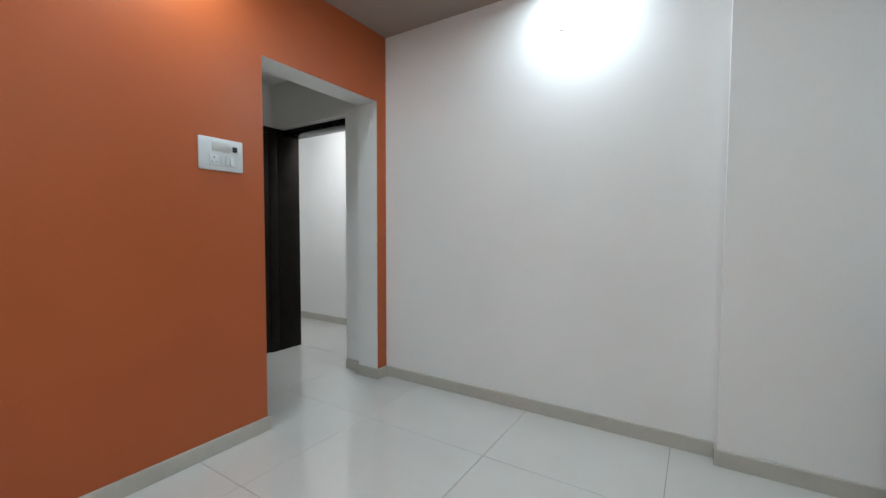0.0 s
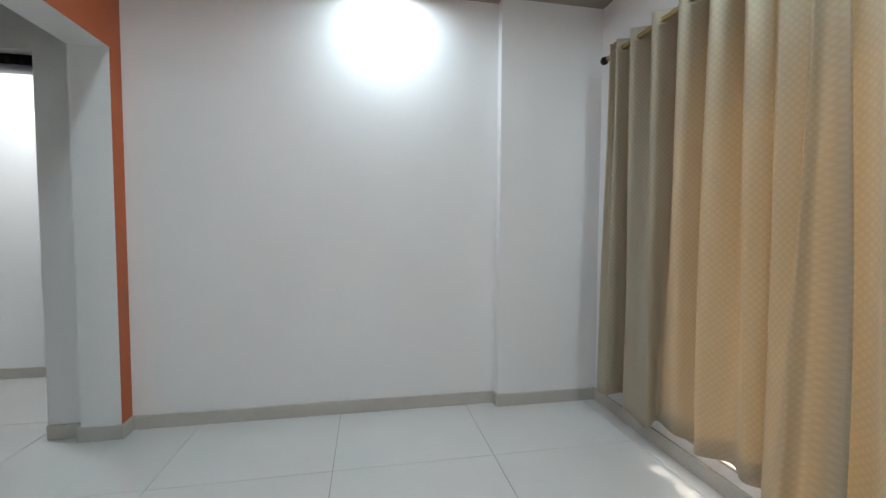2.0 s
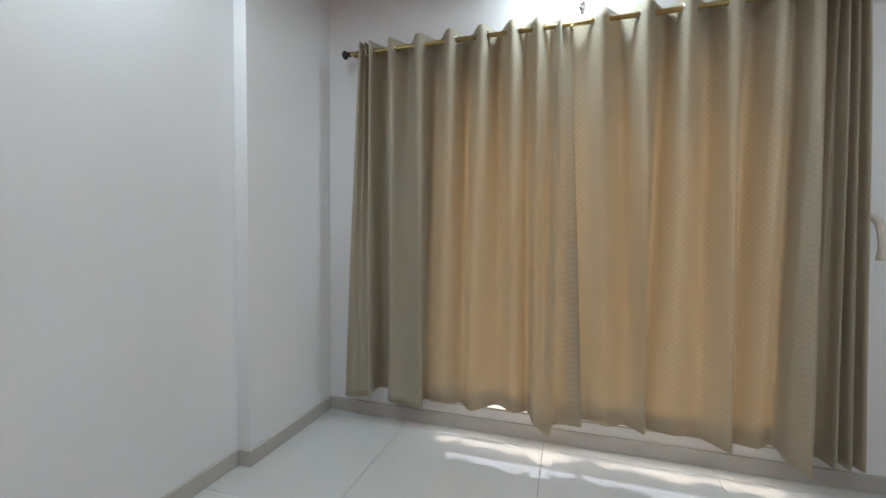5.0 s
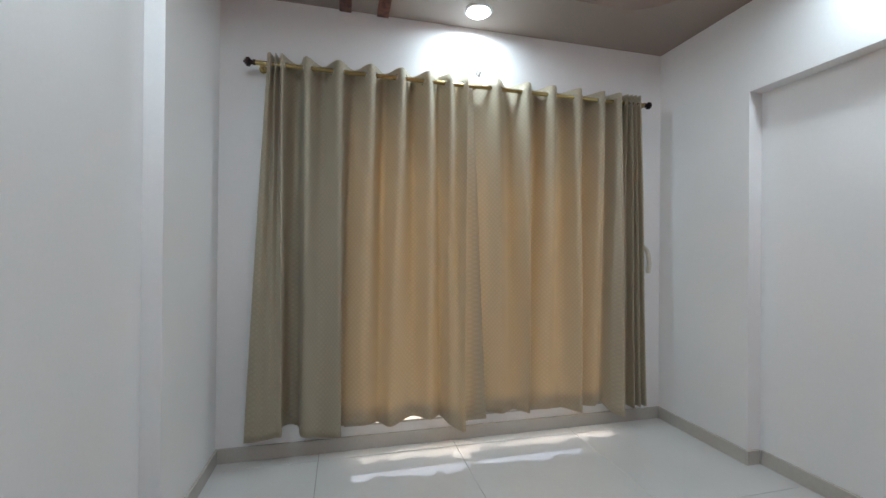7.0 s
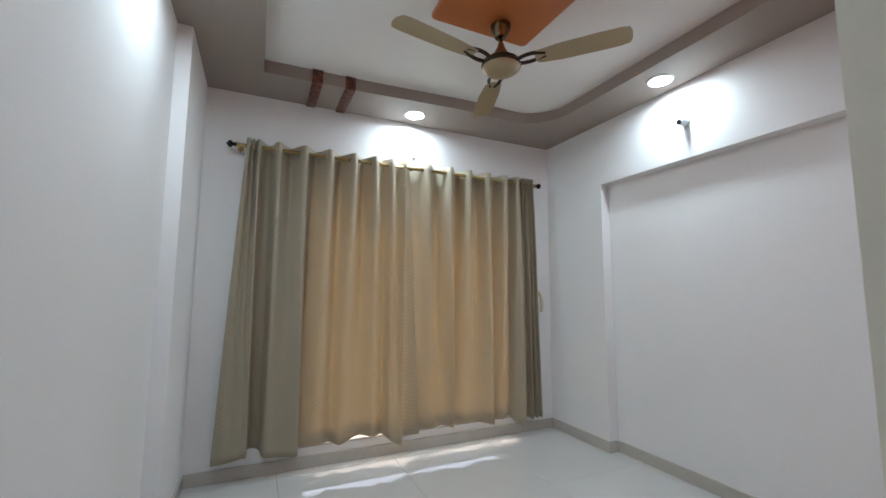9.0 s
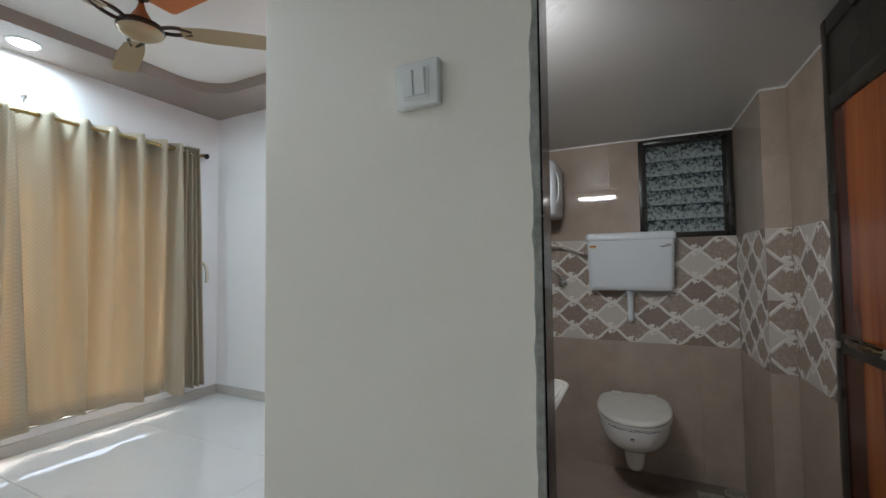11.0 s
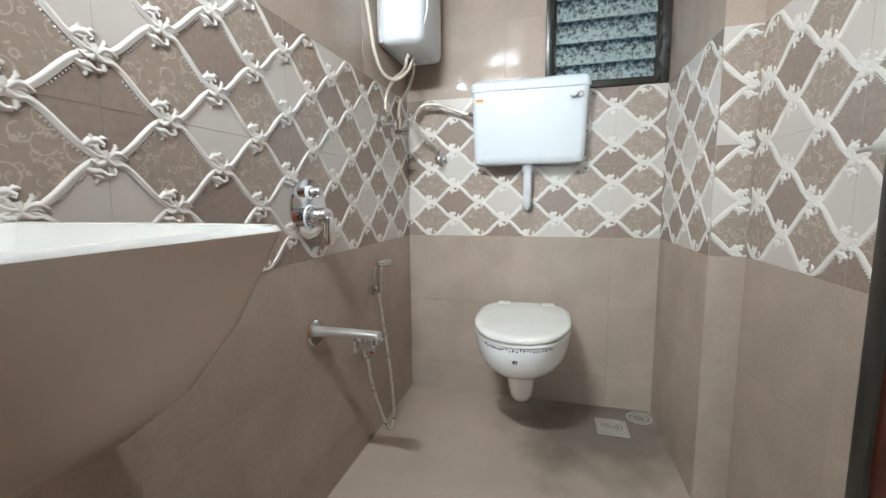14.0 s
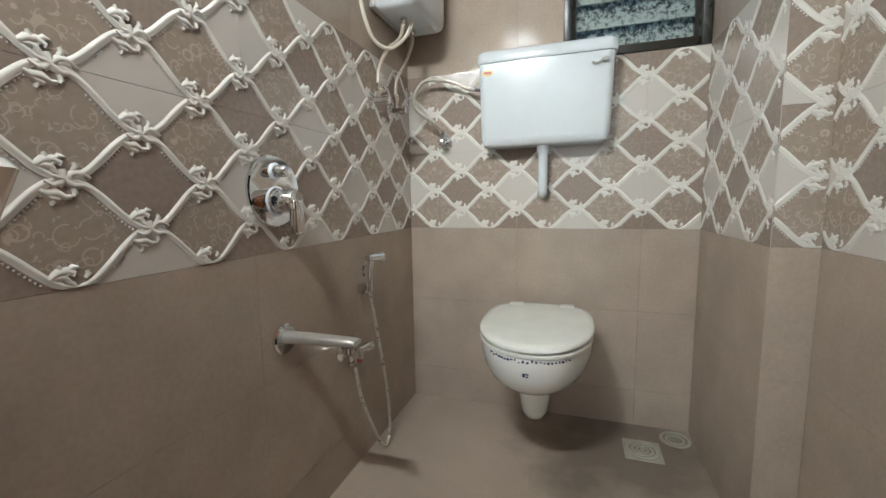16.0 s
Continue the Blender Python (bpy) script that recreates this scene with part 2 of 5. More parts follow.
def curtain_material():
    """Beige woven cloth with a small quilted check; some daylight passes through it."""
    m = bpy.data.materials.new("beige_curtain_cloth")
    m.use_nodes = True
    nt = m.node_tree
    nt.nodes.remove(nt.nodes["Principled BSDF"])
    out = nt.nodes["Material Output"]
    uv = nt.nodes.new("ShaderNodeUVMap")
    sep = nt.nodes.new("ShaderNodeSeparateXYZ")
    nt.links.new(uv.outputs[0], sep.inputs[0])

    def math_node(op, a, b=None):
        n = nt.nodes.new("ShaderNodeMath")
        n.operation = op
        for k, v in enumerate((a, b)):
            if v is None:
                continue
            if isinstance(v, (int, float)):
                n.inputs[k].default_value = v
            else:
                nt.links.new(v, n.inputs[k])
        return n.outputs[0]

    su = math_node("SINE", math_node("MULTIPLY", math_node("ADD", sep.outputs[0], sep.outputs[1]), 105.0))
    sv = math_node("SINE", math_node("MULTIPLY", math_node("SUBTRACT", sep.outputs[0], sep.outputs[1]), 105.0))
    check = math_node("SUBTRACT", math_node("MULTIPLY", math_node("ABSOLUTE", su), math_node("ABSOLUTE", sv)), 0.4)
    weave = nt.nodes.new("ShaderNodeTexNoise")
    weave.inputs["Scale"].default_value, weave.inputs["Detail"].default_value = 350.0, 3.0
    nt.links.new(uv.outputs[0], weave.inputs["Vector"])
    level = math_node("ADD", math_node("MULTIPLY", check, 0.31), math_node("MULTIPLY", weave.outputs["Fac"], 0.22))
    hue = nt.nodes.new("ShaderNodeMix")
    hue.data_type = "RGBA"
    hue.inputs["A"].default_value = (0.43, 0.385, 0.285, 1)
    hue.inputs["B"].default_value = (0.60, 0.545, 0.42, 1)
    nt.links.new(math_node("ADD", level, 0.36), hue.inputs["Factor"])
    through_hue = nt.nodes.new("ShaderNodeMix")
    through_hue.data_type = "RGBA"
    through_hue.inputs["A"].default_value = (0.61, 0.468, 0.272, 1)
    through_hue.inputs["B"].default_value = (0.85, 0.675, 0.42, 1)
    nt.links.new(math_node("ADD", level, 0.36), through_hue.inputs["Factor"])
    bump = nt.nodes.new("ShaderNodeBump")
    bump.inputs["Strength"].default_value, bump.inputs["Distance"].default_value = 0.28, 0.002
    nt.links.new(level, bump.inputs["Height"])
    front = nt.nodes.new("ShaderNodeBsdfPrincipled")
    front.inputs["Roughness"].default_value = 0.62
    front.inputs["Sheen Weight"].default_value = 0.25
    nt.links.new(hue.outputs["Result"], front.inputs["Base Color"])
    nt.links.new(bump.outputs[0], front.inputs["Normal"])
    back = nt.nodes.new("ShaderNodeBsdfTranslucent")
    nt.links.new(through_hue.outputs["Result"], back.inputs["Color"])
    mix = nt.nodes.new("ShaderNodeMixShader")
    mix.inputs[0].default_value = 0.34
    nt.links.new(front.outputs[0], mix.inputs[1])
    nt.links.new(back.outputs[0], mix.inputs[2])
    nt.links.new(mix.outputs[0], out.inputs["Surface"])
    return m


CURTAIN = curtain_material()


def glass_material(name, colour, rough=0.0):
    m = bpy.data.materials.new(name)
    m.use_nodes = True
    p = m.node_tree.nodes["Principled BSDF"]
    p.inputs["Base Color"].default_value = (*colour, 1)
    p.inputs["Transmission Weight"].default_value = 1.0
    p.inputs["Roughness"].default_value = rough
    p.inputs["IOR"].default_value = 1.45
    return m


GLASS = glass_material("window_glass", (0.97, 0.98, 0.97))


def louvre_material():
    """Dark glass slats with ragged patches of whitish paint and dust."""
    m = bpy.data.materials.new("dirty_louvre_glass")
    m.use_nodes = True
    nt = m.node_tree
    p = nt.nodes["Principled BSDF"]
    geo = nt.nodes.new("ShaderNodeNewGeometry")
    mp = nt.nodes.new("ShaderNodeMapping")
    mp.inputs["Scale"].default_value = (62, 62, 40)
    nt.links.new(geo.outputs["Position"], mp.inputs["Vector"])
    local = nt.nodes.new("ShaderNodeTexCoord")
    sep = nt.nodes.new("ShaderNodeSeparateXYZ")
    nt.links.new(local.outputs["Object"], sep.inputs[0])
    mid_band = nt.nodes.new("ShaderNodeMapRange")
    mid_band.inputs["From Min"].default_value, mid_band.inputs["From Max"].default_value = -0.055, 0.035
    mid_band.inputs["To Min"].default_value, mid_band.inputs["To Max"].default_value = 0.075, -0.035
    nt.links.new(sep.outputs[2], mid_band.inputs["Value"])
    n = nt.nodes.new("ShaderNodeTexNoise")
    n.inputs["Scale"].default_value, n.inputs["Detail"].default_value, n.inputs["Roughness"].default_value = 1.0, 8.0, 0.8
    nt.links.new(mp.outputs[0], n.inputs["Vector"])
    ramp = nt.nodes.new("ShaderNodeValToRGB")
    e = ramp.color_ramp.elements
    e[0].position, e[0].color = 0.44, (0.04, 0.05, 0.048, 1)
    e[1].position, e[1].color = 0.56, (0.35, 0.41, 0.40, 1)
    total = nt.nodes.new("ShaderNodeMath")
    total.operation = "ADD"
    nt.links.new(n.outputs["Fac"], total.inputs[0])
    nt.links.new(mid_band.outputs[0], total.inputs[1])
    nt.links.new(total.outputs[0], ramp.inputs["Fac"])
    nt.links.new(ramp.outputs[0], p.inputs["Base Color"])
    rough = nt.nodes.new("ShaderNodeMapRange")
    rough.inputs["From Min"].default_value, rough.inputs["From Max"].default_value = 0.47, 0.53
    rough.inputs["To Min"].default_value, rough.inputs["To Max"].default_value = 0.12, 0.6
    nt.links.new(n.outputs["Fac"], rough.inputs["Value"])
    nt.links.new(rough.outputs[0], p.inputs["Roughness"])
    return m


LOUVRE = louvre_material()
TILE_W, TILE_H = 0.4365, 0.2975      # wall tiles
CELL_W, CELL_H = TILE_W / 2, TILE_H / 2


def decor_material():
    """Printed tile face: ogee cells of cream, dark brown and scrolled brown."""
    m = bpy.data.materials.new("ogee_print_tile")
    m.use_nodes = True
    nt = m.node_tree
    p = nt.nodes["Principled BSDF"]
    uv = nt.nodes.new("ShaderNodeUVMap")
    sep = nt.nodes.new("ShaderNodeSeparateXYZ")
    nt.links.new(uv.outputs[0], sep.inputs[0])

    def mn(op, a, b=None):
        n = nt.nodes.new("ShaderNodeMath")
        n.operation = op
        for k, v in enumerate((a, b)):
            if v is None:
                continue
            if isinstance(v, (int, float)):
                n.inputs[k].default_value = v
            else:
                nt.links.new(v, n.inputs[k])
        return n.outputs[0]

    u, v = mn("DIVIDE", sep.outputs[0], CELL_W), mn("DIVIDE", sep.outputs[1], CELL_H)
    wave = mn("MULTIPLY", mn("ADD", mn("COSINE", mn("MULTIPLY", u, 2 * math.pi)), 1.0), 0.25)
    row = mn("ROUND", v)
    off = mn("ABSOLUTE", mn("SUBTRACT", v, row))
    whole = mn("LESS_THAN", off, wave)
    parity = mn("PINGPONG", mn("ADD", mn("ROUND", u), row), 1.0)
    n1 = nt.nodes.new("ShaderNodeTexNoise")
    n1.inputs["Scale"].default_value, n1.inputs["Detail"].default_value = 90.0, 5.0
    nt.links.new(uv.outputs[0], n1.inputs["Vector"])
    n2 = nt.nodes.new("ShaderNodeTexNoise")
    n2.inputs["Scale"].default_value, n2.inputs["Detail"].default_value = 45.0, 2.0
    nt.links.new(uv.outputs[0], n2.inputs["Vector"])
    curl = 0.0
    for scale_, radius_, width_ in ((38.0, 0.30, 0.035), (62.0, 0.34, 0.05), (26.0, 0.42, 0.025)):
        loops = nt.nodes.new("ShaderNodeTexVoronoi")             # thin broken loops, like vine tendrils
        loops.inputs["Scale"].default_value = scale_
        nt.links.new(uv.outputs[0], loops.inputs["Vector"])
        thin = mn("LESS_THAN", mn("ABSOLUTE", mn("SUBTRACT", loops.outputs["Distance"], radius_)), width_)
        gate = mn("GREATER_THAN", n2.outputs["Fac"], 0.5 if scale_ > 30 else 0.42)
        curl = mn("MAXIMUM", curl, mn("MULTIPLY", thin, gate))
    curl = mn("MULTIPLY", curl, 0.55)

    def two(a, b, fac):
        mix = nt.nodes.new("ShaderNodeMix")
        mix.data_type = "RGBA"
        for k, c in (("A", a), ("B", b)):
            if isinstance(c, tuple):
                mix.inputs[k].default_value = (*c, 1)
            else:
                nt.links.new(c, mix.inputs[k])
        nt.links.new(fac, mix.inputs["Factor"])
        return mix.outputs["Result"]

    cream = (0.57, 0.525, 0.48)
    dark = two((0.215, 0.165, 0.137), (0.355, 0.28, 0.232), n1.outputs["Fac"])
    scroll = two(two((0.28, 0.222, 0.18), (0.40, 0.325, 0.265), n1.outputs["Fac"]), (0.57, 0.47, 0.39), curl)
    face = two(scroll, two(cream, dark, parity), whole)
    nt.links.new(face, p.inputs["Base Color"])
    p.inputs["Roughness"].default_value = 0.2
    return m


DECOR = decor_material()

# ---- shaping helpers ----


def finish(bm, mats, smooth=None):
    me = bpy.data.meshes.new("shape")
    bmesh.ops.recalc_face_normals(bm, faces=bm.faces)
    bm.to_mesh(me)
    bm.free()
    for m in (mats if isinstance(mats, (list, tuple)) else [mats]):
        me.materials.append(m)
    if smooth is not None:
        for poly in me.polygons:
            poly.use_smooth = True
        me.set_sharp_from_angle(angle=radians(smooth))
    return me


def part(name, bm, material_, parent=None, label="", smooth=40):
    """Links a bmesh as one mesh object under a thing or under a part."""
    ob = new(name, finish(bm, material_, smooth))
    if parent:
        ob.parent = parent
    if label:
        tagged(ob, label)
    return ob


def thing(name, label, category, group=""):
    return tagged(new(name), label, category, group)


def structure(name, bm, material_, label, category, smooth=30):
    return tagged(part(name, bm, material_, None, "", smooth), label, category, kind="structure")


def add_box(bm, x0, x1, y0, y1, z0, z1, bevel=0.0, segments=2, mat=0):
    x0, x1, y0, y1, z0, z1 = min(x0, x1), max(x0, x1), min(y0, y1), max(y0, y1), min(z0, z1), max(z0, z1)
    v = [bm.verts.new(c) for c in ((x0, y0, z0), (x1, y0, z0), (x1, y1, z0), (x0, y1, z0), (x0, y0, z1), (x1, y0, z1), (x1, y1, z1), (x0, y1, z1))]
    fs = [bm.faces.new([v[i] for i in f]) for f in ((0, 3, 2, 1), (4, 5, 6, 7), (0, 1, 5, 4), (1, 2, 6, 5), (2, 3, 7, 6), (3, 0, 4, 7))]
    for f in fs:
        f.material_index = mat
    if bevel:
        edges = list({e for f in fs for e in f.edges})
        got = bmesh.ops.bevel(bm, geom=edges, offset=bevel, segments=segments, profile=0.5, affect="EDGES")
        for f in got["faces"]:
            f.material_index = mat
    return bm


def box(x0, x1, y0, y1, z0, z1, bevel=0.0, segments=2):
    return add_box(bmesh.new(), x0, x1, y0, y1, z0, z1, bevel, segments)


def loft(bm, rings, cap=True, closed=True, mat=0):
    vs = [[bm.verts.new(p) for p in ring] for ring in rings]
    n = len(vs[0])
    for a, b in zip(vs, vs[1:]):
        for i in range(n if closed else n - 1):
            f = bm.faces.new((a[i], a[(i + 1) % n], b[(i + 1) % n], b[i]))
            f.material_index = mat
    if cap:
        for ring in (vs[0][::-1], vs[-1]):
            bm.faces.new(ring).material_index = mat
    return bm


def ring(centre, axis, radius, n=20, start=0.0):
    axis = Vector(axis).normalized()
    a = axis.orthogonal().normalized()
    b = axis.cross(a)
    c = Vector(centre)
    return [c + radius * (math.cos(start + 2 * math.pi * k / n) * a + math.sin(start + 2 * math.pi * k / n) * b) for k in range(n)]


def lathe(bm, base, axis, profile, n=24, mat=0):
    """A turned shape: (distance along axis, radius) pairs."""
    base, axis = Vector(base), Vector(axis).normalized()
    return loft(bm, [ring(base + axis * d, axis, max(r, 1e-4), n) for d, r in profile], mat=mat)


def smooth_line(points, steps=8):
    """A Catmull-Rom line through the points."""
    p = [Vector(q) for q in points]
    p = [p[0] * 2 - p[1], *p, p[-1] * 2 - p[-2]]
    out = []
    for i in range(1, len(p) - 2):
        for s in range(steps):
            t = s / steps
            out.append(0.5 * (2 * p[i] + (p[i + 1] - p[i - 1]) * t + (2 * p[i - 1] - 5 * p[i] + 4 * p[i + 1] - p[i + 2]) * t * t + (3 * p[i] - p[i - 1] - 3 * p[i + 1] + p[i + 2]) * t ** 3))
    out.append(p[-2])
    return out


def tube(bm, points, radius, n=10, steps=8, mat=0):
    line = smooth_line(points, steps)
    rings, side = [], None
    for i, p in enumerate(line):
        ahead = (line[min(i + 1, len(line) - 1)] - line[max(i - 1, 0)]).normalized()
        side = (side - ahead * side.dot(ahead)).normalized() if side else ahead.orthogonal().normalized()
        up = ahead.cross(side)
        rings.append([p + radius * (math.cos(2 * math.pi * k / n) * side + math.sin(2 * math.pi * k / n) * up) for k in range(n)])
    return loft(bm, rings, mat=mat)


def blob(bm, centre, sx, sy, sz, turn=None, seg=8, mat=0):
    m = Matrix.Translation(centre) @ (turn.to_4x4() if turn else Matrix()) @ Matrix.Diagonal((sx, sy, sz, 1))
    got = bmesh.ops.create_uvsphere(bm, u_segments=seg, v_segments=max(seg // 2 + 1, 4), radius=1, matrix=m)
    for v in got["verts"]:
        for f in v.link_faces:
            f.material_index = mat
    return bm

# ---- plan ----
X_EAST, X_ORANGE, Y_NORTH, Y_PIER, Y_SOUTH, Y_NICHE = 0.206, -2.67, 3.224, 3.152, 0.245, 0.155
Y_JAMB_S, Y_JAMB_N, OPEN_TOP = 2.175, 3.12, 2.115
X_BE, X_BW, Y_BB, Y_BN, BATH_CEIL = -2.866, -4.01, 0.237, 1.947, 1.905   # bathroom faces
X_COL, Y_COL = -3.92, 0.757
DOOR_E, DOOR_W = -3.28, -3.96
Y_PN = 3.18
TOP = 2.95
SK_H, SK_T = 0.080, 0.014


def walls(name, boxes, material_, label):
    bm = bmesh.new()
    for b in boxes:
        add_box(bm, *b)
    return structure(name, bm, material_, label, "wall")


wall_north = walls("wall_north", [(X_ORANGE, 0.43, Y_NORTH, 3.41, 0, TOP)], WHITE, "plain white painted bedroom wall")
wall_pier = walls("wall_pier", [(-0.493, X_EAST, Y_PIER, Y_NORTH, 0, TOP)], WHITE, "shallow white painted pier beside the window")
WIN_Y0, WIN_Y1, WIN_Z0, WIN_Z1 = 0.72, 2.46, 0.14, 2.08
wall_east = walls("wall_east", [
    (X_EAST, 0.43, 0.0, WIN_Y0, 0, TOP), (X_EAST, 0.43, WIN_Y1, Y_NORTH, 0, TOP),
    (X_EAST, 0.43, WIN_Y0, WIN_Y1, 0, WIN_Z0), (X_EAST, 0.43, WIN_Y0, WIN_Y1, WIN_Z1, TOP)], WHITE, "white painted wall with a wide curtained window")
wall_south = walls("wall_south", [
    (-0.46, X_EAST, 0.0, Y_SOUTH, 0, TOP), (-2.856, -0.46, 0.0, Y_NICHE, 0, TOP), (-2.67, -0.46, Y_NICHE, Y_SOUTH, 2.108, TOP)], WHITE,
    "white painted wall with a shallow recessed panel")

bm = bmesh.new()
add_box(bm, -2.856, X_ORANGE, Y_NICHE, Y_JAMB_S, 0, TOP)
add_box(bm, -2.866, X_ORANGE, Y_JAMB_S, Y_JAMB_N, OPEN_TOP, TOP)
add_box(bm, -2.866, X_ORANGE, Y_JAMB_N, 3.41, 0, TOP)
bm.normal_update()
for f in bm.faces:
    c = f.calc_center_median()
    if abs(c.x - X_ORANGE) < 1e-4:
        f.material_index = 1
    elif abs(c.y - Y_JAMB_S) < 1e-4 and c.z < 2:
        f.material_index = 2
wall_west = structure("wall_west", bm, [WHITE, ORANGE, CREAM], "orange painted wall with a white-edged open passageway", "wall")

wall_passage_south = walls("wall_passage_south", [
    (-3.262, -2.856, Y_BN, Y_JAMB_S, 0, TOP), (-3.288, -3.262, 2.11, Y_JAMB_S, 0, 2.05), (DOOR_W - 0.02, -3.262, Y_BN, Y_JAMB_S, 2.05, TOP), (-4.25, DOOR_W - 0.02, Y_BN, Y_JAMB_S, 0, TOP)],
    CREAM, "cream painted passage wall around the bathroom doorway")
wall_passage_north = walls("wall_passage_north", [
    (-3.06, -2.866, Y_PN, 3.41, 0, TOP), (-3.96, -3.06, Y_PN, 3.41, 2.09, TOP), (-5.2, -3.96, Y_PN, 3.41, 0, TOP)], WHITE, "white painted passage wall around a doorway")
wall_passage_west = walls("wall_passage_west", [(-4.25, -4.0, Y_JAMB_S, Y_PN, 0, TOP)], WHITE, "white painted end wall of the passage")
wall_room_north = walls("wall_room_north", [(-5.4, -2.0, 4.27, 4.45, 0, TOP)], WHITE, "white painted wall of the next room")
wall_room_west = walls("wall_room_west", [(-5.4, -5.2, 3.41, 4.27, 0, TOP)], WHITE, "white painted side wall of the next room")
wall_room_east = walls("wall_room_east", [(-2.2, -2.0, 3.41, 4.27, 0, TOP)], WHITE, "white painted side wall of the next room")
BW_X0, BW_X1, BW_Z0, BW_Z1 = -3.918, -3.463, 1.327, 1.899
wall_bath_south = walls("wall_bath_south", [
    (BW_X1, -2.856, 0.0, Y_BB - 0.008, 0, TOP), (-4.25, BW_X0, 0.0, Y_BB - 0.008, 0, TOP),
    (BW_X0, BW_X1, 0.0, Y_BB - 0.008, 0, BW_Z0), (BW_X0, BW_X1, 0.0, Y_BB - 0.008, BW_Z1, TOP)], TILE_GROUT, "bathroom back wall under brown tiles with a louvre window")
wall_bath_west = walls("wall_bath_west", [(-4.25, X_BW - 0.008, Y_BB - 0.008, Y_BN, 0, TOP), (X_BW - 0.008, X_COL - 0.008, Y_BB - 0.008, Y_COL - 0.008, 0, BATH_CEIL)], TILE_GROUT,
                       "bathroom side wall and corner pier under brown tiles")

# ceilings
ceiling = structure("ceiling", box(-2.67, X_EAST, Y_NICHE, Y_NORTH, TRAY_TOP, TOP), CEIL_WHITE, "white raised centre of the bedroom ceiling", "ceiling")
x0, x1, y0, y1, r = -2.36, -0.215, 0.615, 2.802, 0.30
tray = []
for k in range(13):                                  # rounded south-east corner
    a = -math.pi / 2 + k / 12 * math.pi / 2
    tray.append((x1 - r + r * math.cos(a), y0 + r + r * math.sin(a)))
for k in range(1, 12):                               # the window side swings gently outwards to a square corner
    f = k / 11
    tray.append((x1 - 0.014 * math.sin(math.pi * min(f * 1.6, 1)) + 0.052 * max(0.0, (f - 0.25) / 0.75) ** 0.7, y0 + r + (y1 - y0 - r) * f))
tray += [(x1 - 0.6, y1), ((x0 + x1) / 2, y1), (x0 + 0.6, y1)]
for k in range(9):
    a = math.pi / 2 + k / 8 * math.pi / 2
    tray.append((x0 + r + r * math.cos(a), y1 - r + r * math.sin(a)))
tray += [(x0, (y0 + y1) / 2)]
for k in range(9):
    a = math.pi + k / 8 * math.pi / 2
    tray.append((x0 + r + r * math.cos(a), y0 + r + r * math.sin(a)))
tray += [((x0 + x1) / 2, y0)]
bm = bmesh.new()
vi = [bm.verts.new((x, y, CEIL)) for x, y in tray]
vt = [bm.verts.new((x, y, TRAY_TOP)) for x, y in tray]
vo = [bm.verts.new((x, y, CEIL)) for x, y in ((X_ORANGE, Y_NICHE), (X_EAST, Y_NICHE), (X_EAST, Y_NORTH), (X_ORANGE, Y_NORTH))]
edges = [bm.edges.new((loop[i], loop[(i + 1) % len(loop)])) for loop in (vi, vo) for i in range(len(loop))]
bmesh.ops.triangle_fill(bm, use_beauty=True, use_dissolve=False, edges=edges)
for i in range(len(vi)):
    j = (i + 1) % len(vi)
    bm.faces.new((vi[i], vi[j], vt[j], vt[i]))
ceiling_border = structure("ceiling_border", bm, TAUPE, "taupe dropped border with a curved inner edge", "ceiling", smooth=35)
ceiling_bath = structure("ceiling_bathroom", box(-4.25, -2.856, 0.0, Y_BN, BATH_CEIL, 2.05), CEIL_GREY, "low pale grey bathroom ceiling with a soft sheen", "ceiling")
ceiling_passage = structure("ceiling_passage", box(-4.25, -2.866, Y_JAMB_S, Y_PN, 2.5, TOP), WHITE, "white passage ceiling", "ceiling")
ceiling_room = structure("ceiling_room", box(-5.4, -2.0, 3.41, 4.45, 2.62, TOP), WHITE, "white ceiling of the next room", "ceiling")
roof = structure("roof_slab", box(-5.6, 0.6, -0.1, 4.6, TOP, 3.1), CEMENT, "concrete slab above the rooms", "roof")

# floors: a bed of grout, and tiles laid on it further down
floor = structure("floor", box(-5.4, 0.43, -0.1, 4.45, -0.15, -0.008), GROUT, "polished white tiled floor with thin grey joints", "floor")
bath_floor = structure("floor_bathroom", box(X_BW - 0.008, X_BE + 0.01, Y_BB - 0.008, Y_BN, -0.008, 0.0), BATH_FLOOR, "matt brown-beige bathroom floor with a damp stain", "floor")
door_sill = structure("door_sill", box(DOOR_W - 0.02, DOOR_E + 0.02, Y_BN, Y_JAMB_S, -0.008, 0.006, 0.002), GRANITE, "black granite threshold of the bathroom", "sill")

# plaster line where the bathroom ceiling meets the tiles
for a0, a1, b0, b1 in ((-3.46, X_BE - 0.0, Y_BB, Y_BB + 0.004), (X_COL, X_COL + 0.004, Y_BB + 0.004, Y_COL), (X_BW, X_COL + 0.004, Y_COL, Y_COL + 0.004), (X_BW, X_BW + 0.004, Y_COL + 0.004, Y_BN)):
    structure("ceiling_trim", box(a0, a1, b0, b1, BATH_CEIL - 0.007, BATH_CEIL), CEIL_WHITE, "thin white plaster line under the bathroom ceiling", "trim")

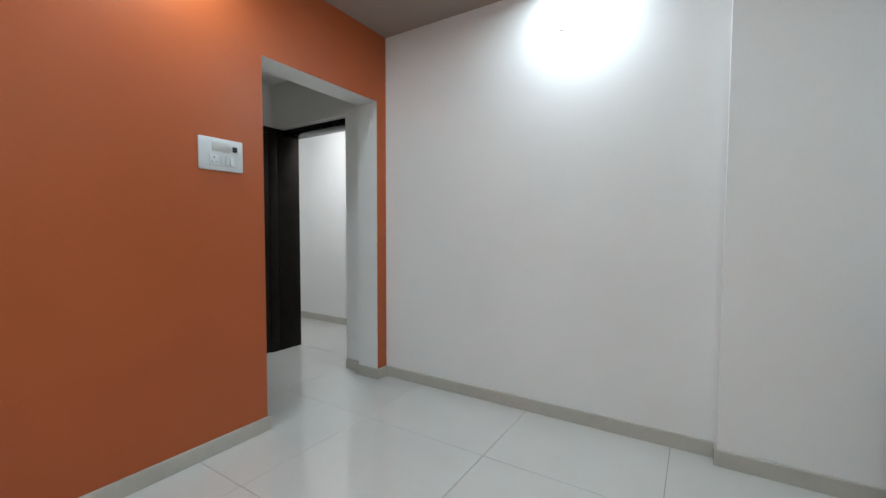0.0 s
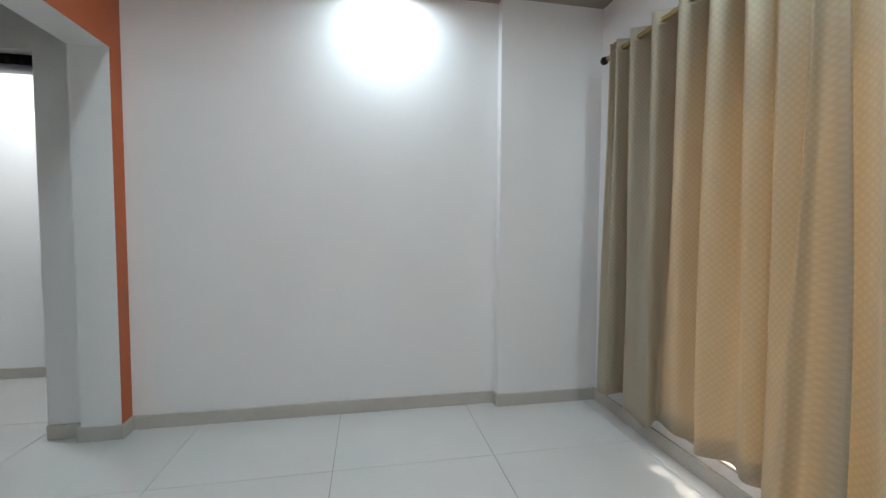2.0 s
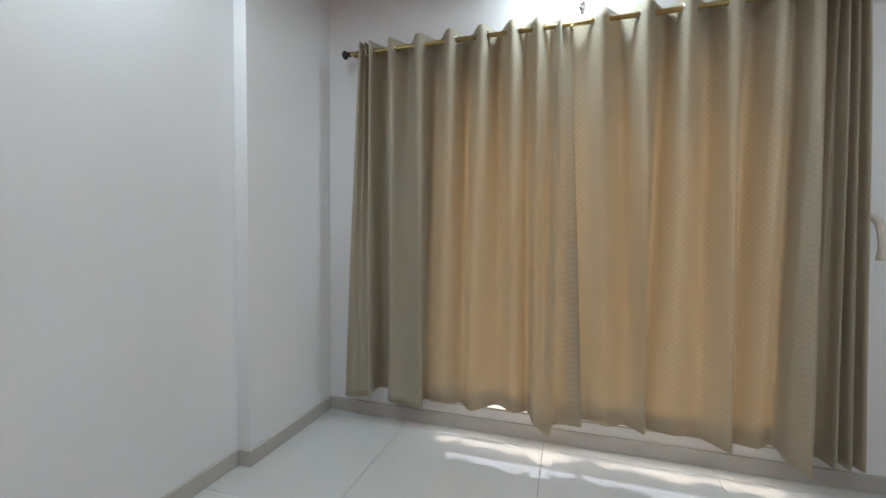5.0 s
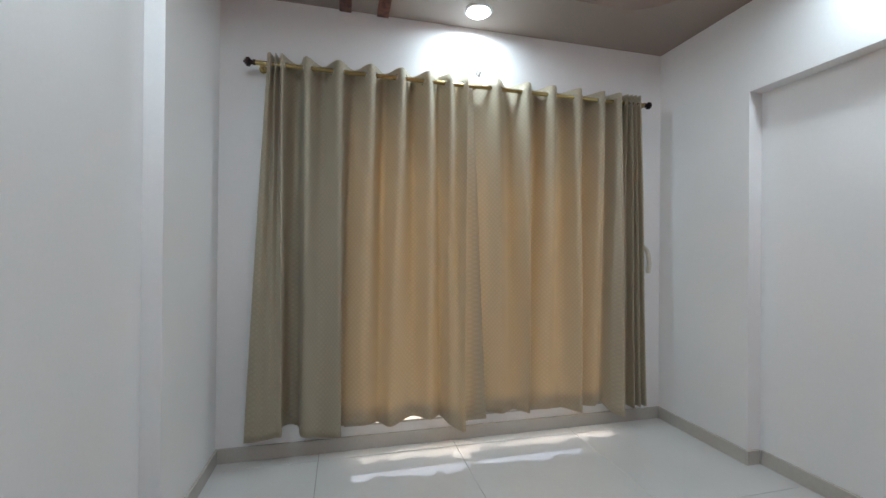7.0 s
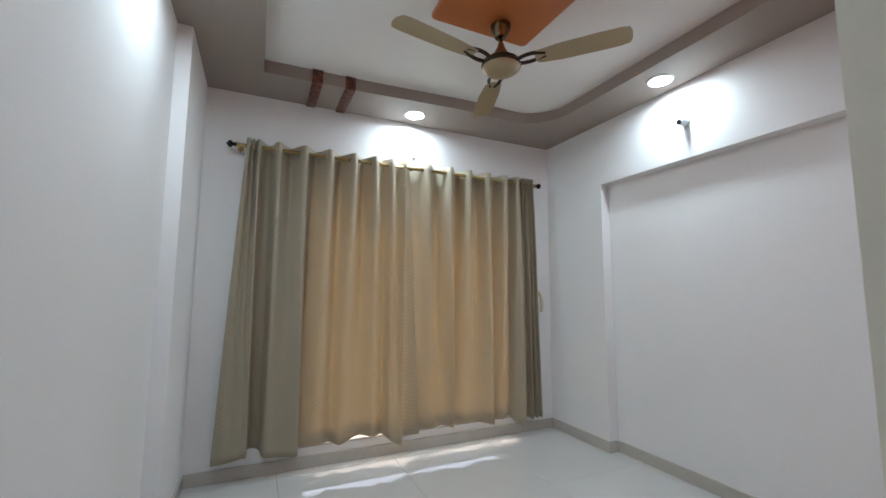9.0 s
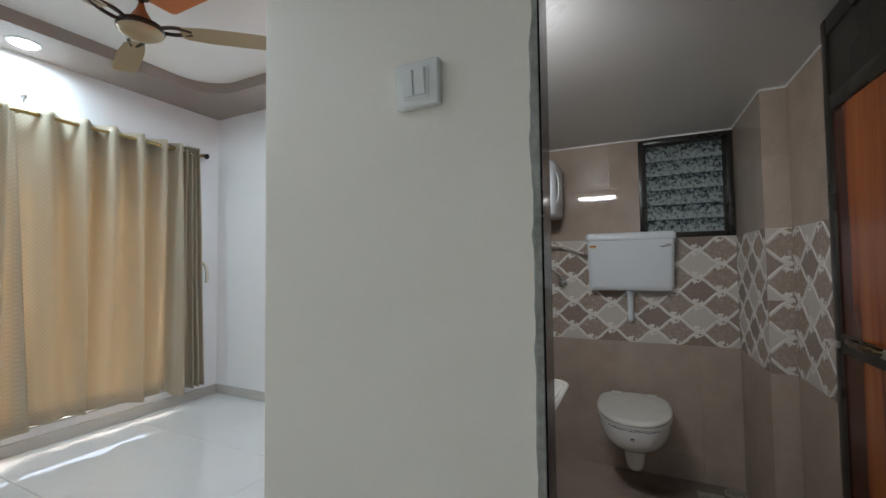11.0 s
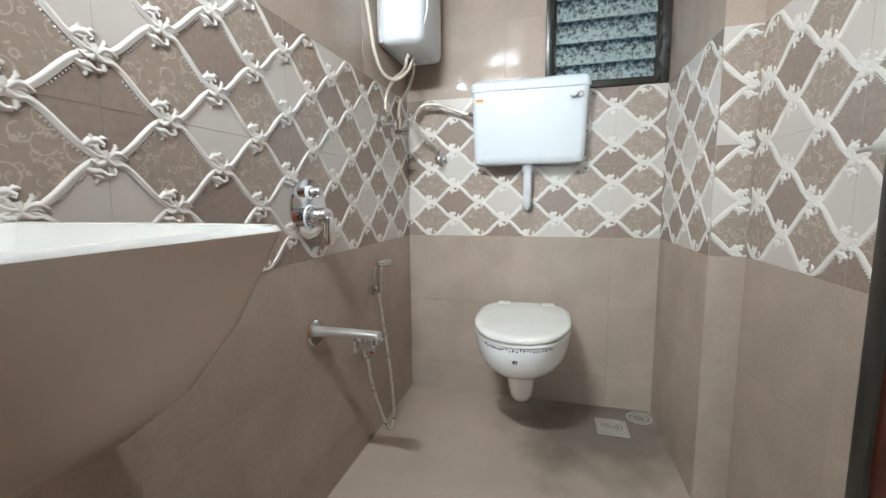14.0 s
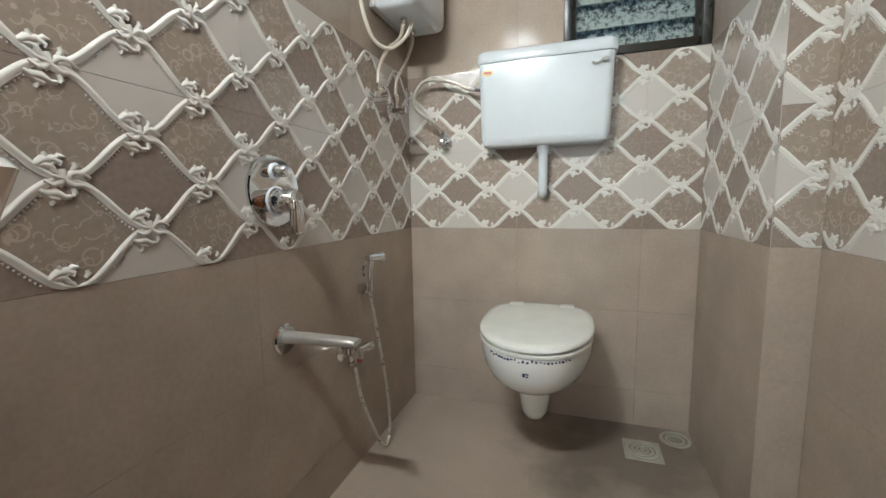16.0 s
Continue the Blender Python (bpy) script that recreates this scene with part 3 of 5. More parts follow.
# skirting
SKIRTS = [
    (X_ORANGE + SK_T, -0.493 - SK_T, Y_NORTH - SK_T, Y_NORTH), (-0.493 - SK_T, -0.493, Y_PIER - SK_T, Y_NORTH - SK_T), (-0.493, X_EAST - SK_T, Y_PIER - SK_T, Y_PIER),
    (X_EAST - SK_T, X_EAST, Y_SOUTH + SK_T, Y_PIER), (-0.46, X_EAST, Y_SOUTH, Y_SOUTH + SK_T), (-0.46 - SK_T, -0.46, Y_NICHE + SK_T, Y_SOUTH + SK_T),
    (X_ORANGE + SK_T, -0.46 - SK_T, Y_NICHE, Y_NICHE + SK_T), (X_ORANGE, X_ORANGE + SK_T, Y_NICHE, Y_JAMB_S + SK_T), (-3.26, X_ORANGE, Y_JAMB_S, Y_JAMB_S + SK_T),
    (X_ORANGE, X_ORANGE + SK_T, Y_JAMB_N - SK_T, Y_NORTH), (-2.866 - SK_T, X_ORANGE, Y_JAMB_N - SK_T, Y_JAMB_N), (-2.866 - SK_T, -2.866, Y_JAMB_N, Y_PN - SK_T),
    (-3.06, -2.866, Y_PN - SK_T, Y_PN), (-5.2, -2.2, 4.27 - SK_T, 4.27)]
for a0, a1, b0, b1 in SKIRTS:
    structure("baseboard", box(a0, a1, b0, b1, 0, SK_H, 0.0015, 1), SKIRT, "grey-beige tile skirting along the wall", "baseboard")

# ---- bathroom doorway ----
door_frame = tagged(new("door_frame"), "black granite lining of the bathroom doorway", "door frame", kind="structure")
bm = bmesh.new()
loft(bm, [[(-3.302, Y_JAMB_S + 0.006, z), (-3.297, Y_JAMB_S + 0.006, z), (-3.268, 2.08, z), (-3.250, Y_BN - 0.004, z), (-3.270, Y_BN - 0.004, z)] for z in (0.006, 2.03)])
part("jamb", bm, GRANITE, door_frame)
part("jamb", box(DOOR_W - 0.02, DOOR_W, Y_BN - 0.004, Y_JAMB_S + 0.006, 0.006, 2.03, 0.002), GRANITE, door_frame)
part("head", box(DOOR_W - 0.02, DOOR_E + 0.02, Y_BN - 0.004, Y_JAMB_S + 0.006, 2.03, 2.05, 0.002), GRANITE, door_frame)
part("facing", box(DOOR_W - 0.13, DOOR_W - 0.02, Y_JAMB_S, Y_JAMB_S + 0.006, 0, 2.05, 0.001), GRANITE, door_frame)
bm = bmesh.new()
rng = random.Random(4)
rings = []
for k in range(90):                                  # ragged mortar along the jamb's edge
    z = 2.04 * k / 89
    w = 0.0145 + 0.006 * noise.noise((0, 0, z * 9)) + rng.uniform(-0.002, 0.002)
    d = 0.008 + 0.003 * noise.noise((3, 0, z * 14))
    xe = -3.2965
    rings.append([(xe - 0.004, Y_JAMB_S - 0.002, z), (xe - 0.002, Y_JAMB_S + d, z), (xe + w * 0.6, Y_JAMB_S + d, z), (xe + w, Y_JAMB_S - 0.002, z)])
loft(bm, rings)
part("mortar_edge", bm, CEMENT, door_frame, "rough grey mortar line")


def bathroom_door():
    door = tagged(thing("bathroom_door", "open orange-brown wood laminate door in a black frame", "door"), kind="")
    xf, xb = -3.943, -3.970                          # face towards the room, back
    ya, yb, z0, z1 = 1.300, 1.940, 0.012, 1.885
    for y0_, y1_ in ((ya, ya + 0.032), (yb - 0.062, yb)):
        part("stile", box(xb, xf, y0_, y1_, z0, z1, 0.003), BLACK_ALU, door)
    for za, zb in ((z0, z0 + 0.07), (0.934, 0.984), (1.612, 1.66), (z1 - 0.05, z1)):
        part("rail", box(xb + 0.001, xf - 0.001, ya + 0.032, yb - 0.062, za, zb, 0.003), BLACK_ALU, door)
    part("panel", box(xb + 0.006, xf - 0.008, ya + 0.032, yb - 0.062, z0 + 0.07, 0.934), LAMINATE, door, "orange-brown laminate panel")
    part("panel", box(xb + 0.006, xf - 0.008, ya + 0.032, yb - 0.062, 0.984, 1.612), LAMINATE, door, "orange-brown laminate panel")
    part("top_panel", box(xb + 0.006, xf - 0.008, ya + 0.032, yb - 0.062, 1.66, z1 - 0.05), BLACK_ALU, door, "black ventilator panel")
    latch = part("latch", box(xf, xf + 0.014, ya - 0.004, ya + 0.042, 0.946, 0.966, 0.004), STEEL, door, "steel latch")
    bm_ = bmesh.new()
    tube(bm_, [(xf + 0.008, ya - 0.004, 0.957), (xf + 0.009, ya - 0.036, 0.955)], 0.004, 8, 2)
    part("latch_bolt", bm_, STEEL, latch)
    bm_ = bmesh.new()
    tube(bm_, [(xf + 0.002, ya + 0.145, 0.976), (xf + 0.022, ya + 0.155, 0.980), (xf + 0.026, ya + 0.200, 0.980), (xf + 0.022, ya + 0.245, 0.980), (xf + 0.002, ya + 0.255, 0.976)], 0.009, 10, 5)
    handle = part("handle", bm_, HANDLE, door, "dark brass pull handle")
    for yy in (ya + 0.128, ya + 0.248):
        part("handle_plate", box(xf, xf + 0.003, yy, yy + 0.025, 0.962, 0.984, 0.001), STEEL, handle)
    for zc in (0.35, 0.92, 1.55):
        bm_ = bmesh.new()
        add_box(bm_, DOOR_W, DOOR_W + 0.003, yb + 0.002, yb + 0.015, zc - 0.04, zc + 0.04, 0.001)
        lathe(bm_, (xf + 0.004, yb + 0.006, zc - 0.04), (0, 0, 1), [(0, 0.002), (0.08, 0.002)], 10)
        for dz in (-0.03, 0.0, 0.03):
            blob(bm_, (DOOR_W + 0.003, yb + 0.0095, zc + dz * 0.9), 0.0015, 0.003, 0.003, seg=8)
        part("hinge", bm_, STEEL, door, "steel butt hinge with screws")
    return door


bathroom_door()

# ---- doors seen through the passage ----
next_frame = tagged(new("door_frame_next_room"), "black frame of the doorway to the next room", "door frame", kind="structure")
part("head", box(-3.96, -3.06, 3.25, 3.41, 2.035, 2.09, 0.002), GRANITE, next_frame)
part("jamb", box(-3.99, -3.945, Y_PN + 0.003, 3.42, 0, 2.09, 0.002), DARK_WOOD, next_frame)


def passage_door():
    d = thing("passage_door", "closed very dark brown wooden door in the passage", "door")
    part("leaf", box(-3.985, -3.95, 2.34, 3.09, 0.008, 2.03, 0.003), DARK_WOOD, d)
    for ya, yb in ((2.27, 2.34), (3.09, 3.179)):
        part("frame_side", box(-4.0, -3.945, ya, yb, 0, 2.09, 0.003), DARK_WOOD, d)
    part("frame_head", box(-4.0, -3.945, 2.34, 3.09, 2.035, 2.09, 0.003), DARK_WOOD, d)
    for za, zb in ((0.2, 0.9), (1.1, 1.85)):
        part("raised_panel", box(-3.952, -3.944, 2.46, 2.97, za, zb, 0.003), DARK_WOOD, d)
    bm_ = bmesh.new()
    lathe(bm_, (-3.95, 2.41, 1.0), (1, 0, 0), [(0, 0.022), (0.008, 0.022), (0.010, 0.010), (0.04, 0.010), (0.045, 0.022), (0.06, 0.018), (0.064, 0.002)], 18)
    part("knob", bm_, STEEL, d)


passage_door()

# ---- bedroom window behind the curtains ----
window_1 = tagged(new("window_1"), "white sliding window behind the curtains", "window", kind="structure")
for a0, a1, c0, c1 in ((WIN_Y0, WIN_Y0 + 0.05, WIN_Z0, WIN_Z1), (WIN_Y1 - 0.05, WIN_Y1, WIN_Z0, WIN_Z1), (WIN_Y0 + 0.05, WIN_Y1 - 0.05, WIN_Z0, WIN_Z0 + 0.05),
                       (WIN_Y0 + 0.05, WIN_Y1 - 0.05, WIN_Z1 - 0.05, WIN_Z1)):
    part("window_frame", box(0.33, 0.38, a0, a1, c0, c1, 0.002), PLASTIC, window_1)
mid = (WIN_Y0 + WIN_Y1) / 2
part("mullion", box(0.335, 0.375, mid - 0.025, mid + 0.025, WIN_Z0 + 0.05, WIN_Z1 - 0.05, 0.002), PLASTIC, window_1)
for a0, a1 in ((WIN_Y0 + 0.05, mid - 0.025), (mid + 0.025, WIN_Y1 - 0.05)):
    pane = part("pane", box(0.352, 0.357, a0, a1, WIN_Z0 + 0.05, WIN_Z1 - 0.05), GLASS, window_1)
    pane.visible_shadow = False
part("window_sill", box(X_EAST - 0.012, 0.33, WIN_Y0 + 0.001, WIN_Y1 - 0.001, WIN_Z0, WIN_Z0 + 0.012, 0.002), SKIRT, window_1)

# ---- curtains ----
ROD_X, ROD_Z = 0.118, 2.212


def curtain(label, nodes, seed, firm):
    """One eyelet panel. nodes, along its width: (y, x) of a fold at the rod and (y, x, hem height) of the same fold at the lower edge;
    firm: the stretch of nodes whose folds keep their shape low down."""
    rnd = random.Random(seed)
    steps, rows_, zt = 7, 44, 2.262
    tops = smooth_line([(y, x, 0.0) for y, x, *_ in nodes], steps)
    feet = smooth_line([(y, x, z) for _, _, y, x, z in nodes], steps)
    cols = len(tops) - 1
    run = [0.0]
    for a_, b_ in zip(tops, tops[1:]):
        run.append(run[-1] + (b_ - a_).length)
    sway = [rnd.uniform(-0.006, 0.006) for _ in range(cols // 10 + 3)]

    def place(i_, t, push=0.0):
        top, foot = tops[i_], feet[i_]
        k = max(0.0, (t - 0.03) / 0.97)
        n_ = i_ / steps
        hold = min(1.0, max(0.0, n_ - firm[0]), max(0.0, firm[1] - n_))
        ky, kx = k ** 0.95, k ** (0.8 + 1.4 * hold)
        j_, f_ = divmod(i_ / 10, 1)
        wob = sway[int(j_)] * (1 - f_) + sway[int(j_) + 1] * f_
        y = top.x + (foot.x - top.x) * ky + wob * math.sin(math.pi * k) * 0.8
        x = top.y + (foot.y - top.y) * kx + wob * math.sin(2.2 * math.pi * k)
        return Vector((x + push, y, zt - (zt - foot.z) * t)), run[i_], (zt - foot.z) * t

    def sheet(t0, t1, n_, push):
        bm_ = bmesh.new()
        uv = bm_.loops.layers.uv.new("UVMap")
        grid = []
        for j_ in range(n_ + 1):
            line = []
            for i_ in range(cols + 1):
                p_, u_, v_ = place(i_, t0 + (t1 - t0) * j_ / n_, push)
                line.append((bm_.verts.new(p_), u_, v_))
            grid.append(line)
        for a_, b_ in zip(grid, grid[1:]):
            for i_ in range(cols):
                q = (a_[i_], a_[i_ + 1], b_[i_ + 1], b_[i_])
                f_ = bm_.faces.new([w_[0] for w_ in q])
                for lp, w_ in zip(f_.loops, q):
                    lp[uv].uv = (w_[1], w_[2])
        return bm_

    c = thing("curtain", label, "curtain", "beige curtains at the window")
    cloth = part("cloth", sheet(0, 1, rows_, 0.0), CURTAIN, c, "", 80)
    cloth.modifiers.new("thickness", "SOLIDIFY").thickness = 0.0016
    part("hem", sheet(0.955, 0.9995, 3, 0.004), CURTAIN, c, "doubled lower hem", 80)
    part("header", sheet(0.0005, 0.05, 4, 0.004), CURTAIN, c, "doubled top band", 80)
    for a_, b_ in zip(tops, tops[1:]):               # metal eyelets where the cloth crosses the rod
        if (a_.y - ROD_X) * (b_.y - ROD_X) < 0:
            f_ = (ROD_X - a_.y) / (b_.y - a_.y)
            spot = Vector((ROD_X, a_.x + (b_.x - a_.x) * f_, ROD_Z))
            way = Vector((b_.y - a_.y, b_.x - a_.x, 0)).normalized()
            e = bmesh.new()
            tube(e, [spot + (way * math.cos(q * math.pi / 6) + Vector((0, 0, math.sin(q * math.pi / 6)))) * 0.021 for q in range(13)], 0.0035, 6, 2)
            part("eyelet", e, EYELET, c, "pale metal eyelet")
    return c


FRONT, REAR = 0.080, 0.194
curtain("beige quilted eyelet curtain glowing with daylight beside the pier", [
    (2.888, 0.100, 2.990, 0.118, 0.135), (2.870, 0.082, 2.940, 0.090, 0.145), (2.858, 0.142, 2.895, 0.080, 0.155), (2.843, 0.086, 2.855, 0.066, 0.165), (2.830, 0.146, 2.820, 0.058, 0.175),
    (2.810, FRONT, 2.788, 0.052, 0.180), (2.780, 0.150, 2.802, 0.150, 0.185), (2.752, 0.196, 2.768, 0.197, 0.185), (2.722, 0.188, 2.716, 0.190, 0.172), (2.683, FRONT, 2.690, 0.100, 0.150), (2.600, REAR, 2.600, 0.100, 0.137),
    (2.509, FRONT, 2.480, 0.092, 0.128), (2.420, REAR, 2.492, 0.160, 0.160), (2.328, FRONT, 2.340, 0.134, 0.165), (2.240, REAR, 2.262, 0.178, 0.160),
    (2.150, FRONT, 2.190, 0.124, 0.148), (2.070, REAR, 2.060, 0.176, 0.180), (1.990, FRONT, 1.955, 0.118, 0.172), (1.922, 0.150, 1.885, 0.165, 0.170),
    (1.853, FRONT, 1.848, 0.085, 0.150), (1.800, 0.150, 1.795, 0.048, 0.122), (1.745, 0.080, 1.756, 0.036, 0.114), (1.730, 0.125, 1.736, 0.120, 0.140), (1.698, 0.146, 1.600, 0.112, 0.150)], 5, (10.5, 30))
curtain("beige quilted eyelet curtain with a tightly bunched outer end", [
    (1.711, 0.178, 1.678, 0.180, 0.170), (1.622, 0.152, 1.560, 0.168, 0.162), (1.545, 0.080, 1.480, 0.136, 0.160), (1.445, REAR, 1.390, 0.174, 0.165),
    (1.345, FRONT, 1.302, 0.112, 0.155), (1.252, REAR, 1.318, 0.164, 0.166), (1.166, FRONT, 1.180, 0.126, 0.168), (1.070, REAR, 1.060, 0.166, 0.156),
    (0.978, FRONT, 0.942, 0.085, 0.138), (0.890, REAR, 0.950, 0.154, 0.160), (0.802, FRONT, 0.830, 0.122, 0.162), (0.745, 0.162, 0.757, 0.164, 0.170),
    (0.690, FRONT, 0.715, 0.100, 0.120), (0.656, 0.092, 0.660, 0.030, 0.108), (0.632, 0.152, 0.640, 0.145, 0.140), (0.614, 0.080, 0.605, 0.158, 0.150), (0.597, 0.150, 0.575, 0.120, 0.145),
    (0.580, 0.082, 0.558, 0.068, 0.140), (0.564, 0.150, 0.530, 0.148, 0.145), (0.547, 0.080, 0.502, 0.078, 0.140), (0.530, 0.150, 0.478, 0.142, 0.140), (0.514, 0.084, 0.452, 0.086, 0.140), (0.492, 0.120, 0.430, 0.130, 0.140)], 8, (-2, 12))


def curtain_rod():
    rod = thing("curtain_rod", "antique brass curtain rod with dark crystal finials", "curtain rod")
    bm_ = bmesh.new()
    lathe(bm_, (ROD_X, 0.46, ROD_Z), (0, 1, 0), [(0, 0.0125), (2.49, 0.0125)], 16)
    part("pole", bm_, BRASS, rod)
    for ye, d in ((2.95, 1), (0.46, -1)):
        bm_ = bmesh.new()
        lathe(bm_, (ROD_X, ye, ROD_Z), (0, d, 0), [(0, 0.016), (0.012, 0.016), (0.014, 0.010), (0.02, 0.012), (0.032, 0.026), (0.046, 0.024), (0.06, 0.006), (0.064, 0.001)], 8)
        part("finial", bm_, FINIAL, rod, "dark faceted crystal finial")
    for yb in (2.925, 1.69, 0.475):
        bm_ = bmesh.new()
        lathe(bm_, (X_EAST, yb, ROD_Z), (-1, 0, 0), [(0, 0.022), (0.006, 0.022), (0.008, 0.008), (0.07, 0.008)], 14)
        tube(bm_, [(ROD_X + 0.02, yb, ROD_Z + 0.004), (ROD_X + 0.014, yb, ROD_Z - 0.012), (ROD_X, yb, ROD_Z - 0.018), (ROD_X - 0.014, yb, ROD_Z - 0.010)], 0.004, 8, 5)
        part("bracket", bm_, BRASS, rod)


curtain_rod()

hook = thing("wall_hook", "small chrome hook screwed above the curtain rod", "hook")
bm = bmesh.new()
lathe(bm, (X_EAST, 1.64, 2.335), (-1, 0, 0), [(0, 0.018), (0.004, 0.018), (0.006, 0.006), (0.02, 0.006), (0.024, 0.013), (0.034, 0.014), (0.042, 0.006), (0.044, 0.001)], 14)
part("knob", bm, CHROME, hook)
bm = bmesh.new()
tube(bm, [(X_EAST - 0.02, 1.64, 2.33), (X_EAST - 0.024, 1.645, 2.30), (X_EAST - 0.035, 1.64, 2.275), (X_EAST - 0.05, 1.635, 2.285)], 0.004, 8, 5)
part("arm", bm, CHROME, hook)

tieback = thing("curtain_tieback", "curved pale curtain tieback on the wall", "tieback")
bm = bmesh.new()
tube(bm, [(X_EAST, 0.445, 1.22), (0.16, 0.435, 1.235), (0.12, 0.425, 1.20), (0.105, 0.42, 1.12), (0.115, 0.42, 1.05)], 0.015, 8, 6)
part("band", bm, CORD_MAT, tieback)

# ---- ceiling fittings ----
for sx, sy in SPOTS:
    lamp = thing("ceiling_light", "round flush ceiling light, switched on", "ceiling light", "round ceiling lights")
    bm = bmesh.new()
    lathe(bm, (sx, sy, CEIL), (0, 0, -1), [(0, 0.084), (0.004, 0.084), (0.008, 0.078), (0.008, 0.070), (0.002, 0.069)], 36)
    part("rim", bm, PLASTIC, lamp)
    bm = bmesh.new()
    lathe(bm, (sx, sy, CEIL), (0, 0, -1), [(0.003, 0.069), (0.0085, 0.067), (0.010, 0.03)], 36)
    part("diffuser", bm, LAMP_GLOW, lamp, "glowing white diffuser")

for ya, yb in ((2.44, 2.51), (2.22, 2.29)):
    strip = thing("ceiling_strip", "red-brown wooden strip folded over the ceiling border", "ceiling trim", "wooden ceiling strips")
    part("under_piece", box(-0.175, X_EAST - 0.001, ya, yb, CEIL - 0.012, CEIL - 0.0005, 0.002), RED_WOOD, strip)
    part("upright_piece", box(-0.190, -0.173, ya, yb, CEIL - 0.012, TRAY_TOP - 0.001, 0.002), RED_WOOD, strip)

FAN_X, FAN_Y = -1.125, 1.635
BOARD_AT = (-1.25, 1.700)


def rounded_rect(cx_, cy_, hx, hy, r_, z, n_=6):
    out = []
    for k, (sx_, sy_) in enumerate(((1, 1), (-1, 1), (-1, -1), (1, -1))):
        for q in range(n_ + 1):
            a = math.pi / 2 * (k + q / n_)
            out.append((cx_ + sx_ * (hx - r_) + r_ * math.cos(a), cy_ + sy_ * (hy - r_) + r_ * math.sin(a), z))
    return out


board = thing("ceiling_board", "orange rounded board fixed above the fan", "ceiling board")
bm = bmesh.new()
loft(bm, [rounded_rect(*BOARD_AT, 0.240, 0.302, 0.03, TRAY_TOP), rounded_rect(*BOARD_AT, 0.243, 0.305, 0.03, TRAY_TOP - 0.02), rounded_rect(*BOARD_AT, 0.237, 0.299, 0.025, TRAY_TOP - 0.026)])
part("board", bm, BOARD, board)


def ceiling_fan():
    fan = thing("ceiling_fan", "pale gold three-blade ceiling fan under an orange board", "ceiling fan")
    zt = TRAY_TOP - 0.026
    bm_ = bmesh.new()
    lathe(bm_, (FAN_X, FAN_Y, zt), (0, 0, -1), [(0, 0.05), (0.006, 0.056), (0.03, 0.052), (0.075, 0.032), (0.082, 0.014)], 24)
    part("canopy", bm_, HANDLE, fan, "dull brass canopy cup")
    bm_ = bmesh.new()
    lathe(bm_, (FAN_X, FAN_Y, zt - 0.07), (0, 0, -1), [(0, 0.012), (0.10, 0.012)], 14)
    part("rod", bm_, FAN_DARK, fan)
    bm_ = bmesh.new()
    lathe(bm_, (FAN_X, FAN_Y, 2.575), (0, 0, -1), [(0, 0.014), (0.03, 0.022), (0.10, 0.062), (0.105, 0.07)], 24)
    part("cone", bm_, FAN_CONE, fan, "copper-brown lower cone")
    bm_ = bmesh.new()
    lathe(bm_, (FAN_X, FAN_Y, 2.47), (0, 0, -1), [(0, 0.06), (0.008, 0.10), (0.03, 0.108), (0.04, 0.104)], 32)
    part("motor", bm_, FAN_DARK, fan, "dark brown motor ring")
    bm_ = bmesh.new()
    lathe(bm_, (FAN_X, FAN_Y, 2.43), (0, 0, -1), [(0, 0.102), (0.012, 0.096), (0.028, 0.07), (0.036, 0.03), (0.037, 0.001)], 32)
    part("hub_cover", bm_, FAN_MAT, fan)
    for deg in (100, 220, 340):
        m = Matrix.Translation((FAN_X, FAN_Y, 2.445)) @ Matrix.Rotation(radians(deg), 4, "Z")
        bm_ = bmesh.new()
        rr = []
        for d, hw, tilt in ((0.185, 0.030, 8), (0.20, 0.048, 8), (0.32, 0.062, 8), (0.50, 0.066, 7), (0.60, 0.066, 6), (0.635, 0.058, 6), (0.648, 0.03, 6)):
            ta = math.tan(radians(tilt))
            rr.append([m @ Vector((d, s * hw, -s * hw * ta + h_)) for s, h_ in ((-1, 0), (-0.5, 0.005), (0.5, 0.005), (1, 0), (0.5, 0.002), (-0.5, 0.002))])
        loft(bm_, rr)
        blade = part("blade", bm_, FAN_MAT, fan)
        bm_ = bmesh.new()
        for s in (-1, 1):
            tube(bm_, [m @ Vector((0.09, s * 0.02, 0)), m @ Vector((0.14, s * 0.034, 0.004)), m @ Vector((0.19, s * 0.03, 0.007)), m @ Vector((0.24, s * 0.012, 0.007))], 0.010, 8, 4)
        part("blade_bracket", bm_, FAN_DARK, blade)


ceiling_fan()

# ---- bedroom wall fittings ----


